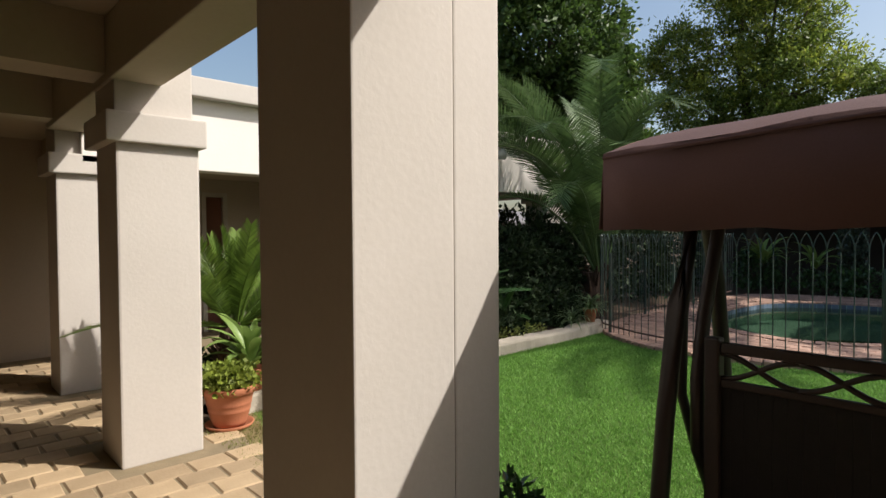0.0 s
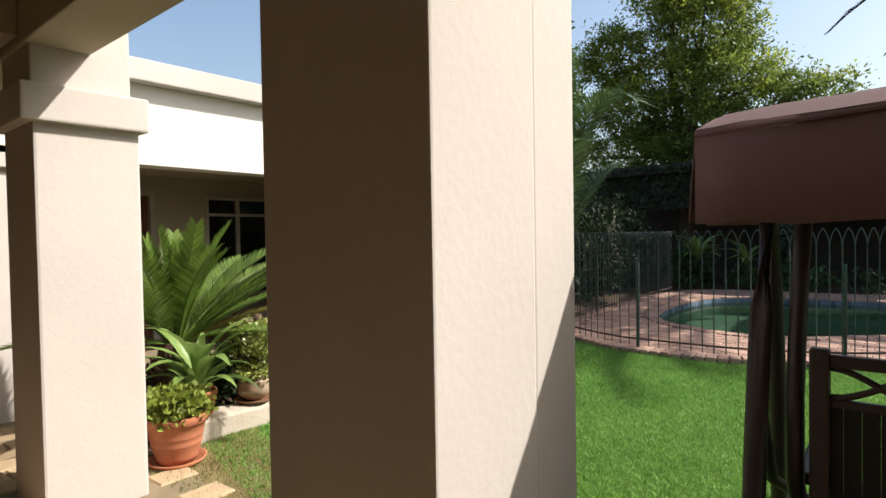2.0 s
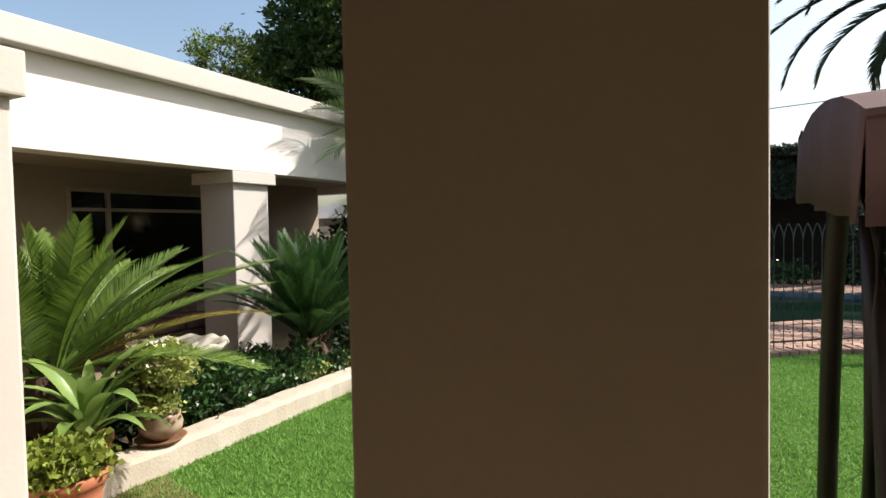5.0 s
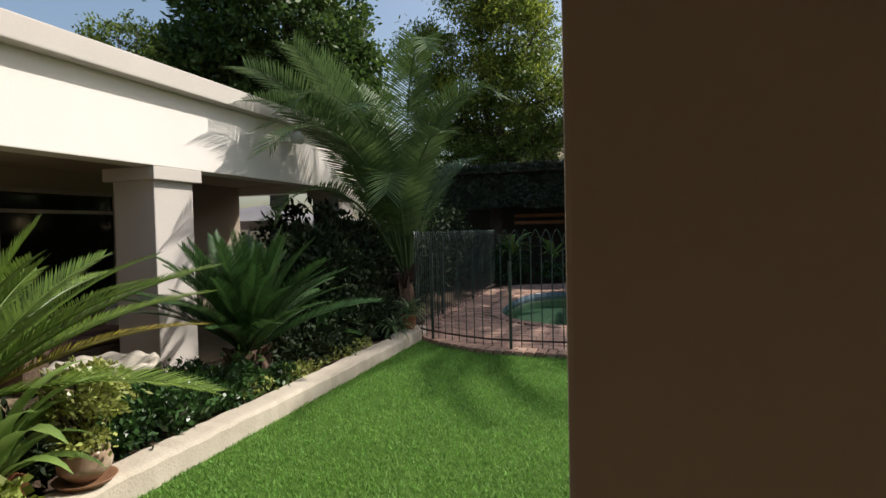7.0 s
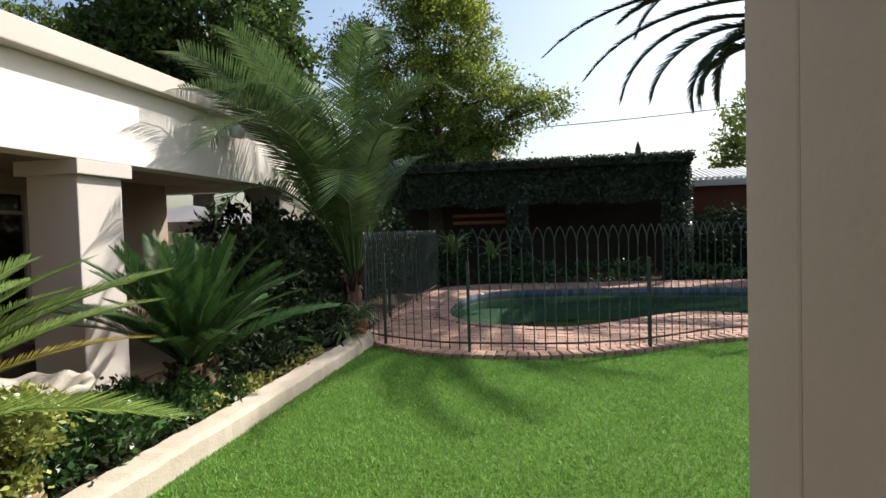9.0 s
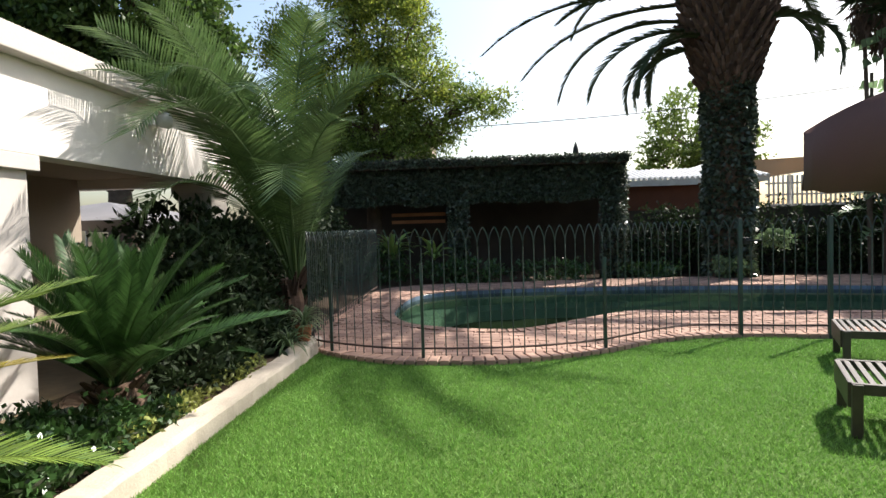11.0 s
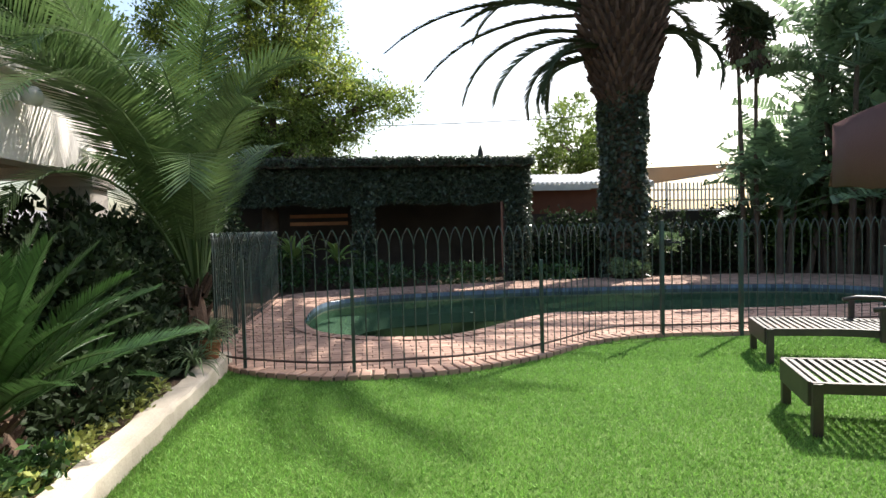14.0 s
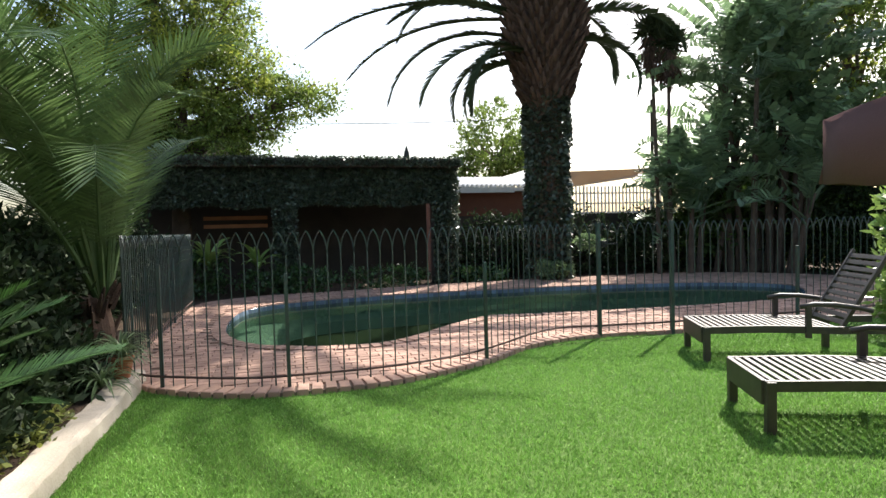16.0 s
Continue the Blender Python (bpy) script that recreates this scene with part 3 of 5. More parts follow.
# white canopy tent seen through the veranda; tree shade is put into its grey
tent = thing("garden_gazebo", "canvas gazebo on thin white steel legs, greyed for tree shade", "gazebo", pose(10.2, 8.6, 0))
bm = bmesh.new()
for q in (((-1.6, -1.3, 1.66), (1.6, -1.3, 1.66), (0, 0.3, 2.02)), ((1.6, -1.3, 1.66), (1.6, 1.9, 1.66), (0, 0.3, 2.02)), ((1.6, 1.9, 1.66), (-1.6, 1.9, 1.66), (0, 0.3, 2.02)), ((-1.6, 1.9, 1.66), (-1.6, -1.3, 1.66), (0, 0.3, 2.02))):
    bm.faces.new([bm.verts.new(v) for v in q])
for (ax, ay), (bx, by) in (((-1.6, -1.3), (1.6, -1.3)), ((-1.6, -1.3), (-1.6, 1.9)), ((1.6, -1.3), (1.6, 1.9))):
    bm.faces.new([bm.verts.new(v) for v in ((ax, ay, 1.665), (bx, by, 1.665), (bx, by, 1.52), (ax, ay, 1.52))])
roof = part("canopy", bm, CANVAS, tent)
md = roof.modifiers.new("thickness", "SOLIDIFY")
md.thickness = 0.01
for x, y in ((-1.55, -1.25), (1.55, -1.25), (-1.55, 1.85), (1.55, 1.85)):
    bm = bmesh.new()
    tube(bm, [(x, y, 0), (x, y, 1.655)], 0.02, 8)
    part("leg", bm, WHITEMETAL, tent)

# ---- swing seat ----
sw = thing("swing_seat", "dark brown garden swing seat under a brown canvas canopy", "swing seat", pose(0, 0, 0))
CX0, CX1, CY0, CY1, TILT = 1.66, 3.19, -0.95, 1.0, 0.11
bm = bmesh.new()
nx, ny = 14, 12
top = [[None] * (ny + 1) for _ in range(nx + 1)]
rw = random.Random(3)
for i in range(nx + 1):
    for j in range(ny + 1):
        fx, fy = i / nx, j / ny
        rise = 0.10 * (1 - abs(2 * fx - 1) ** 2.2) + 0.035 * (1 - abs(2 * fy - 1) ** 6)
        x, y = CX0 + (CX1 - CX0) * fx, CY0 + (CY1 - CY0) * fy
        top[i][j] = bm.verts.new((x, y, 1.675 + TILT * fx + rise + rw.uniform(-0.004, 0.004) - 0.012 * math.sin(fy * 17) * (1 - fx)))
for i in range(nx):
    for j in range(ny):
        bm.faces.new((top[i][j], top[i + 1][j], top[i + 1][j + 1], top[i][j + 1]))
ring = [top[i][ny] for i in range(nx, -1, -1)] + [top[0][j] for j in range(ny - 1, -1, -1)] + [top[i][0] for i in range(1, nx + 1)] + [top[nx][j] for j in range(1, ny)]
canopy = part("canopy_top", bm, CANOPY, sw, smooth=True)
edge = [(CX1, CY1), (CX0, CY1), (CX0, CY0), (CX1, CY0), (CX1, CY1)]
for (ax, ay), (bx, by) in zip(edge, edge[1:]):
    bm = bmesh.new()
    prev = None
    n = 16
    for k in range(n + 1):
        f = k / n
        x, y = ax + (bx - ax) * f, ay + (by - ay) * f
        fx, fy = (x - CX0) / (CX1 - CX0), (y - CY0) / (CY1 - CY0)
        zt = 1.675 + TILT * fx + 0.10 * (1 - abs(2 * fx - 1) ** 2.2) + 0.035 * (1 - abs(2 * fy - 1) ** 6) - 0.012 * math.sin(fy * 17) * (1 - fx)
        cx = (x - 2.42) * 0.012 * math.sin(k * 1.9)
        row = [bm.verts.new((x + cx * 0.2, y, zt)), bm.verts.new((x - 0.012 * math.sin(k * 1.3) * (ax == bx), y + 0.012 * math.sin(k * 1.3) * (ay == by), (zt + 1.42 + TILT * fx) / 2 )), bm.verts.new((x + 0.02 * math.sin(k * 0.9) * (ax == bx), y + 0.02 * math.sin(k * 0.9) * (ay == by), 1.425 + TILT * fx + 0.006 * math.sin(k * 2.1)))]
        if prev:
            for u in (0, 1):
                bm.faces.new((prev[u], row[u], row[u + 1], prev[u + 1]))
        prev = row
    val = part("valance", bm, CANOPY, sw, smooth=True)
    val.modifiers.new("thickness", "SOLIDIFY").thickness = 0.004
bm = bmesh.new()
tube(bm, [(CX0 - 0.004, CY0, 1.69), (CX0 - 0.004, CY0 + 0.97, 1.715), (CX0 - 0.004, CY1, 1.672)], 0.007, 6)
part("piping", bm, CANOPY, sw, "stitched hem of the canopy")
for y in (0.90, -0.86):
    s = 1 if y > 0 else -1
    bm = bmesh.new()
    tube(bm, [(1.83, y, 0.0), (1.85, y, 0.35), (1.91, y, 0.75), (2.0, y, 1.15), (2.12, y, 1.5), (2.25, y, 1.64)], 0.033, 12)
    part("back_leg", bm, SWING, sw, smooth=True)
    bm = bmesh.new()
    tube(bm, [(2.64, y + s * 0.05, 0.0), (2.63, y + s * 0.05, 0.4), (2.58, y + s * 0.05, 0.8), (2.5, y + s * 0.05, 1.2), (2.39, y + s * 0.05, 1.5), (2.28, y + s * 0.05, 1.64)], 0.033, 12)
    part("front_leg", bm, SWING, sw, smooth=True)
    bm = bmesh.new()
    tube(bm, [(1.80, y, 0.02), (2.66, y, 0.02)], 0.02, 8)
    part("foot_rail", bm, SWING, sw)
    ya = y - s * 0.10
    bm = bmesh.new()
    tube(bm, [(2.16, ya, 1.62), (2.12, ya, 1.42), (2.0, ya, 1.12), (1.945, ya, 0.9), (1.95, ya, 0.65), (2.06, ya, 0.48), (2.3, ya, 0.42), (2.62, ya, 0.44)], 0.025, 10)
    part("hanger", bm, SWING, sw, smooth=True)
    bm = bmesh.new()
    tube(bm, [(2.17, y + s * 0.012, 1.45), (2.08, y + s * 0.012, 1.1), (2.07, y + s * 0.012, 0.8), (2.18, y, 0.55), (2.34, ya, 0.43)], 0.02, 8)
    part("brace", bm, SWING, sw, smooth=True)
    bm = bmesh.new()
    box(bm, 2.0, 2.62, ya - s * 0.02 - 0.03, ya - s * 0.02 + 0.03, 0.62, 0.66, 0.012)
    part("armrest", bm, SWING, sw)
bm = bmesh.new()
tube(bm, [(2.24, -0.9, 1.64), (2.24, 0.94, 1.64)], 0.026, 10)
part("top_bar", bm, SWING, sw)
BX = 1.925
bm = bmesh.new()
for y in (0.735, -0.70):
    box(bm, BX - 0.025, BX + 0.025, y - 0.025, y + 0.025, 0.42, 1.06, 0.008)
box(bm, BX - 0.016, BX + 0.016, -0.675, 0.71, 1.01, 1.045, 0.006)
box(bm, BX - 0.012, BX + 0.012, -0.675, 0.71, 0.895, 0.92, 0.005)
part("backrest_frame", bm, SWING, sw)
for k in range(6):
    y0, y1 = 0.71 - 0.2308 * k, 0.71 - 0.2308 * (k + 1)
    for s in (-1, 1):
        bm = bmesh.new()
        tube(bm, [(BX, y0 + (y1 - y0) * f, 0.965 + s * 0.043 * math.cos(math.pi * f)) for f in [i / 8 for i in range(9)]], 0.010, 6)
        part("scroll", bm, SWING, sw, smooth=True)
bm = bmesh.new()
for i in range(33):
    y = 0.70 - i * 1.36 / 32
    box(bm, BX - 0.003, BX + 0.003, y - 0.0209, y + 0.0209, 0.45, 0.895)
part("back_mesh", bm, MESHBACK, sw)
bm = bmesh.new()
box(bm, 1.96, 2.55, -0.69, 0.72, 0.43, 0.47, 0.015)
part("seat", bm, MESHBACK, sw)

# ---- sun loungers ----
def lounger(at, label):
    """Foot end at the origin, length along +x."""
    lg = thing("sun_lounger", label, "sun lounger", at, "loungers on the lawn")
    W = 0.35
    curve = lambda x: 0.355 + 0.012 * math.sin(min(1, x / 1.25) * math.pi) ** 2
    for s in (-1, 1):
        bm = bmesh.new()
        pts = [(x, curve(x)) for x in [i * 1.9 / 19 for i in range(20)]]
        for (xa, za), (xb, zb) in zip(pts, pts[1:]):
            v = [bm.verts.new(p) for p in ((xa, s * W - 0.018, za - 0.07), (xb, s * W - 0.018, zb - 0.07), (xb, s * W - 0.018, zb), (xa, s * W - 0.018, za), (xa, s * W + 0.018, za - 0.07), (xb, s * W + 0.018, zb - 0.07), (xb, s * W + 0.018, zb), (xa, s * W + 0.018, za))]
            for f in ((0, 1, 2, 3), (7, 6, 5, 4), (3, 2, 6, 7), (0, 4, 5, 1)):
                bm.faces.new([v[k] for k in f])
        bmesh.ops.remove_doubles(bm, verts=bm.verts, dist=0.0005)
        part("side_rail", bm, LOUNGER, lg)
        for x in (0.03, 1.45):
            bm = bmesh.new()
            box(bm, x - 0.03, x + 0.03, s * W - 0.03, s * W + 0.03, 0, curve(x) - 0.005, 0.005)
            part("leg", bm, LOUNGER, lg)
        bm = bmesh.new()
        box(bm, 0.93, 0.98, s * (W + 0.025) - 0.022, s * (W + 0.025) + 0.022, 0.25, 0.55, 0.005)
        part("arm_post", bm, LOUNGER, lg)
        bm = bmesh.new()
        ap = [(0.88, 0.55), (1.0, 0.575), (1.2, 0.57), (1.4, 0.54), (1.52, 0.51)]
        tube(bm, [(x, s * (W + 0.025), z) for x, z in ap], 0.024, 8)
        part("armrest", bm, LOUNGER, lg, smooth=True)
    bm = bmesh.new()
    box(bm, -0.018, 0.018, -W + 0.018, W - 0.018, 0.19, 0.355, 0.005)
    part("end_board", bm, LOUNGER, lg)
    for k in range(19):
        x = 0.055 + k * 0.064
        z = curve(x)
        bm = bmesh.new()
        box(bm, x - 0.0175, x + 0.0175, -W + 0.02, W - 0.02, z - 0.020, z - 0.002, 0.003)
        part("slat", bm, LOUNGER, lg)
    back = new("backrest")
    back.empty_display_size = 0.1
    back.parent = lg
    back.matrix_local = pose(1.28, 0, 0.325, 0, -60, 0)
    for s in (-1, 1):
        bm = bmesh.new()
        box(bm, 0, 0.85, s * 0.30 - 0.018, s * 0.30 + 0.018, -0.018, 0.018, 0.005)
        part("stile", bm, LOUNGER, back)
    for k in range(11):
        bm = bmesh.new()
        box(bm, 0.04 + k * 0.072, 0.085 + k * 0.072, -0.282, 0.282, -0.008, 0.012, 0.003)
        part("slat", bm, LOUNGER, back)
    return lg


AX = math.degrees(math.atan2(-0.91, -0.41))
lounger(pose(4.74, -0.10, 0, 0, 0, AX), "dark weathered wooden slatted sun lounger on the lawn")
lounger(pose(6.49, -1.105, 0, 0, 0, AX), "dark slatted wooden sun lounger with raised back by the pool fence")

# ---- pool fence ----
FENCE_LINE = [(13.1, 4.72), (9.5, 4.66), (7.75, 4.58), (7.15, 4.36), (6.82, 3.86), (6.62, 3.40), (6.56, 3.03), (6.56, 2.2), (6.68, 1.62), (6.93, 1.06), (7.50, 0.28), (7.70, -0.22), (7.64, -0.68), (7.52, -1.64), (7.50, -3.2), (7.48, -5.0), (7.6, -7.0), (8.4, -8.6)]
STEP = 0.118
line = smooth_line(FENCE_LINE, STEP)
fence = thing("pool_fence", "green-painted wrought iron pool fence with arched tops", "fence", pose(0, 0, 0), kind="structure")
FZ, FH = DECK_Z, 1.34


def picket_mesh():
    bm = bmesh.new()
    tube(bm, [(0, 0, 0.0), (0, 0, FH - 0.20)], 0.0064, 4, False)
    for s in (-1, 1):
        pts = [(s * STEP / 2 * f, 0, FH - 0.20 + 0.20 * math.sqrt(1 - (1 - f / 2) ** 2) / 0.866) for f in (0, 0.04, 0.15, 0.35, 0.65, 1.0)]
        tube(bm, pts, 0.0066, 3, False)
    return mesh_of("picket", bm, FENCE)


PICKET = picket_mesh()
for (xa, ya), (xb, yb) in zip(line, line[1:]):
    ob = new("picket", PICKET)
    ob.parent = fence
    ob.matrix_local = pose((xa + xb) / 2, (ya + yb) / 2, FZ + 0.025, 0, 0, math.degrees(math.atan2(yb - ya, xb - xa)))
bm = bmesh.new()
for (xa, ya), (xb, yb) in zip(line, line[1:]):
    tube(bm, [(xa, ya, FZ + 0.105), (xb, yb, FZ + 0.105)], 0.011, 5, False)
part("bottom_rail", bm, RUST, fence, "rusty flat bottom rail")
for x, y, h in ((6.56, 3.03, 1.0), (6.93, 1.06, 1.0), (7.64, -0.68, 1.38), (7.52, -1.64, 1.38), (7.50, -3.6, 1.0), (7.50, -5.4, 1.0), (6.98, 4.12, 1.1), (9.0, 4.65, 1.0), (11.0, 4.69, 1.0)):
    bm = bmesh.new()
    r = 0.022 if h > 1.2 else 0.016
    box(bm, x - r, x + r, y - r, y + r, 0.0, FZ + h, 0.003)
    part("post", bm, FENCE, fence)
bm = bmesh.new()
box(bm, 7.60, 7.68, -0.78, -0.72, 1.12, 1.2, 0.005)
tube(bm, [(7.60, -0.74, 1.16), (7.56, -0.9, 1.16)], 0.012, 6)
part("gate_latch", bm, ORNAMENT, fence, "dark iron gate latch")

# ---- pots on the bed's edge ----
def pot_bm(r, h, rim):
    bm = bmesh.new()
    prof = [(0.001, 0.0), (r * 0.62, 0.0), (r * 0.66, h * 0.1), (r * 0.78, h * 0.36), (r * 0.80, h * 0.38), (r * 0.79, h * 0.42), (r * 0.82, h * 0.52), (r * 0.845, h * 0.54), (r * 0.84, h * 0.58), (r * 0.93, h - rim), (r, h - rim * 0.9), (r * 1.01, h - rim * 0.2), (r * 0.99, h), (r * 0.90, h), (r * 0.87, h - rim), (r * 0.80, h * 0.8), (0.001, h * 0.8)]
    return lathe(bm, prof, 40)


pot = thing("terracotta_pot", "round terracotta pot with a saucer beside the column", "plant pot", pose(1.62, 4.10, 0.008))
part("pot", pot_bm(0.19, 0.29, 0.055), TERRACOTTA, pot, smooth=True).location = (0, 0, 0.02)
bm = bmesh.new()
lathe(bm, [(0.001, 0.0), (0.155, 0.0), (0.175, 0.03), (0.165, 0.032), (0.15, 0.012), (0.001, 0.012)], 36)
part("saucer", bm, TERRACOTTA, pot, smooth=True)


def leafy(name, label, category, lobes, clumps, per, spread, length, width, material, seed, stems=0, base=None, up=0.4, kind=""):
    rng = np.random.default_rng(seed)
    p, o = blob_points(rng, lobes, clumps, per, spread)
    if not base:
        ob = new(name, faces_mesh(name, leaf_quads(rng, p, length, width, up, o * 0.7), 4, material))
        return tagged(ob, label, category, kind=kind)
    t = thing(name, label, category, pose(*base), kind=kind)
    p = p - np.array(base)
    ob = new("leaves", faces_mesh("leaves", leaf_quads(rng, p, length, width, up, o * 0.7), 4, material))
    ob.parent = t
    bm = bmesh.new()
    rs = random.Random(seed)
    for k in range(stems):
        c = Vector(p[rs.randrange(len(p))])
        mid = Vector((c.x * 0.35 + rs.uniform(-0.03, 0.03), c.y * 0.35 + rs.uniform(-0.03, 0.03), c.z * 0.5))
        tube(bm, [(0, 0, 0), mid, c], [0.012, 0.008, 0.003], 5)
    part("stem", bm, BARK, t)
    return t


leafy("pelargonium", "bushy yellow-green pelargonium filling the terracotta pot", "potted plant", [((1.62, 4.10, 0.36), (0.19, 0.19, 0.10))], 150, 16, 0.03, 0.045, 0.042, GERAN, 5, 14, (1.62, 4.10, 0.25))
STRAPS = [strap_mesh("strap", 0.55, 0.075, 78, 85, STRAP), strap_mesh("strap", 0.5, 0.08, 62, 105, STRAP), strap_mesh("strap", 0.42, 0.07, 45, 100, STRAP)]


def rosette(name, label, at, meshes, count, seed, scale=1.0, group=""):
    t = thing(name, label, "plant", at, group)
    rs = random.Random(seed)
    for k in range(count):
        ob = new("leaf", meshes[k * len(meshes) // count])
        ob.parent = t
        ob.matrix_local = pose(0, 0, 0, rs.uniform(-8, 8), rs.uniform(-6, 6), k * 137.5 + rs.uniform(-15, 15)) @ Matrix.Scale(scale * rs.uniform(0.8, 1.15), 4)
    return t


rosette("agapanthus", "bright green strap-leaved lily in a clay pot", pose(1.93, 4.43, 0.32), STRAPS, 24, 9, 1.2)
pot2 = thing("clay_pot", "small weathered clay pot holding a strap-leaved lily", "plant pot", pose(1.93, 4.43, 0.10))
part("pot", pot_bm(0.13, 0.24, 0.04), TERRACOTTA, pot2, smooth=True)

bowl = thing("glazed_bowl", "round brown and grey glazed clay bowl on the kerb", "plant pot", pose(2.37, 4.42, 0.185))
bm = bmesh.new()
lathe(bm, [(0.001, 0.0), (0.07, 0.0), (0.12, 0.05), (0.13, 0.09), (0.115, 0.135), (0.118, 0.15), (0.105, 0.15), (0.10, 0.12), (0.001, 0.12)], 40, lambda f, z: 0.006 * math.sin(f * math.tau * 10) if z > 0.14 else 0)
part("bowl", bm, GLAZE, bowl, smooth=True)
bm = bmesh.new()
lathe(bm, [(0.001, -0.02), (0.12, -0.02), (0.15, 0.006), (0.142, 0.008), (0.115, -0.008), (0.001, -0.008)], 36)
part("saucer", bm, SAUCER, bowl, "brown clay saucer", True)
leafy("jade_bush", "small yellow-green variegated succulent bush in the bowl", "potted plant", [((2.40, 4.43, 0.62), (0.20, 0.20, 0.15)), ((2.36, 4.42, 0.40), (0.13, 0.13, 0.06))], 150, 13, 0.028, 0.042, 0.026, VARIEG, 6, 26, (2.37, 4.42, 0.31))

tall = thing("tall_black_pot", "tall dark glazed pot behind the veranda column", "plant pot", pose(1.475, 1.46, 0.0))
bm = bmesh.new()
lathe(bm, [(0.001, 0.0), (0.06, 0.0), (0.075, 0.3), (0.07, 0.5), (0.085, 0.56), (0.085, 0.62), (0.06, 0.65), (0.05, 0.64), (0.001, 0.6)], 24)
part("body", bm, ORNAMENT, tall, smooth=True)
leafy("succulent_shrub", "small dark branching succulent at the column foot", "plant", [((1.60, 1.36, 0.38), (0.09, 0.09, 0.08)), ((1.55, 1.30, 0.2), (0.08, 0.08, 0.15))], 30, 10, 0.02, 0.06, 0.03, SHRUB, 15, 9, (1.57, 1.33, 0.0))

# low shrubs and ground cover of the bed
leafy("ground_cover", "dense glossy green ground cover with white-edged leaves", "shrub", [((3.2, 4.72, 0.26), (0.42, 0.22, 0.16)), ((3.75, 4.75, 0.24), (0.42, 0.22, 0.13)), ((4.3, 4.72, 0.17), (0.5, 0.2, 0.08)), ((2.85, 4.78, 0.22), (0.25, 0.22, 0.12)), ((3.4, 5.1, 0.28), (0.7, 0.25, 0.14)), ((3.85, 4.62, 0.40), (0.05, 0.05, 0.13))], 760, 14, 0.045, 0.06, 0.032, SHRUB, 11, kind="stuff")
leafy("edge_flowers", "pale variegated ground cover along the kerb", "shrub", [((4.55, 4.60, 0.17), (0.45, 0.08, 0.06)), ((5.6, 4.62, 0.17), (0.6, 0.1, 0.06)), ((4.0, 4.57, 0.20), (0.12, 0.05, 0.06))], 140, 9, 0.03, 0.045, 0.026, VARIEG, 12, kind="stuff")
# Near-black leaves carry the deep shade of the next two masses.
leafy("bed_undergrowth", "undergrowth between palms and cycads, deep shade put into its leaf colour", "shrub", [((5.4, 5.0, 0.25), (0.8, 0.4, 0.2)), ((6.6, 5.0, 0.35), (0.8, 0.4, 0.35)), ((6.3, 5.35, 0.8), (0.7, 0.4, 0.7)), ((7.2, 5.35, 0.8), (0.7, 0.45, 0.8)), ((2.2, 5.1, 0.2), (0.7, 0.4, 0.15))], 1700, 12, 0.08, 0.10, 0.04, HEDGE_SHADE, 13, kind="stuff")
leafy("back_shrubs", "dark shrubs in deep shade beyond the house corner", "shrub", [((7.6, 6.3, 0.9), (0.8, 0.9, 0.9)), ((9.2, 5.9, 0.9), (1.0, 0.6, 0.9)), ((11.2, 6.0, 1.0), (1.2, 0.7, 1.0)), ((13.4, 6.2, 1.1), (1.3, 0.8, 1.1))], 900, 16, 0.12, 0.13, 0.06, HEDGE_SHADE, 14, kind="stuff")


# ---- cycads and palms ----
def cycad(at, label, leaf, size, count, seed, tall, old=0, wide=(), upright=0.74, leaflet=0.0165, low=18):
    c = thing("cycad", label, "cycad", at, "cycads in the bed")
    bm = bmesh.new()
    tube(bm, [(0, 0, -0.05), (0.01, 0, tall * 0.5), (0, 0.01, tall)], [0.16, 0.17, 0.11], 12)
    rs = random.Random(seed)
    for k in range(70):
        a, z = rs.uniform(0, math.tau), rs.uniform(0, tall)
        p = Vector((math.cos(a) * 0.15, math.sin(a) * 0.15, z))
        tube(bm, [p, p + Vector((math.cos(a) * 0.06, math.sin(a) * 0.06, 0.06))], [0.025, 0.008], 4)
    part("trunk", bm, PALMBARK, c)
    kinds = []
    for i, (e, d) in enumerate(((86, 14), (76, 22), (66, 30), (53, 36), (38, 38), (18, 34))):
        e = low + (e - 18) * (86 - low) / 68
        kinds.append(frond_mesh("frond", size * (upright + (1.115 - upright) * i / 5), e, d, 66, size * 0.165, leaflet, leaf, 60, 20, 0.12, 0.08, 0.012, seed + i, 0.07, 0.45))
    olds = frond_mesh("frond", size * 1.1, 14, 26, 84, size * 0.125, 0.0125, CYCAD_OLD, 52, 25, 0.12, 0.08, 0.012, seed + 20, 0.08, 0.5)
    for k in range(count):
        f = k / count
        ob = new("frond", olds if k >= count - old else kinds[min(5, int(f * 6))])
        ob.parent = c
        ob.matrix_local = pose(0, 0, tall, 0, rs.uniform(-7, 7), k * 137.5 + rs.uniform(-12, 12)) @ pose(0.05, 0, 0, rs.uniform(-14, 14)) @ Matrix.Scale(rs.uniform(0.88, 1.1), 4)
    for az, e in wide:
        ob = new("frond", frond_mesh("frond", size * 1.28, e, 30, 78, size * 0.17, 0.0125, olds.materials[0] if e < 22 else leaf, 60, 18, 0.12, 0.08, 0.014, seed + az, 0.07, 0.45))
        ob.parent = c
        ob.matrix_local = pose(0, 0, tall, 0, 0, az) @ pose(0.05, 0, 0, rs.uniform(-20, 20))
    return c


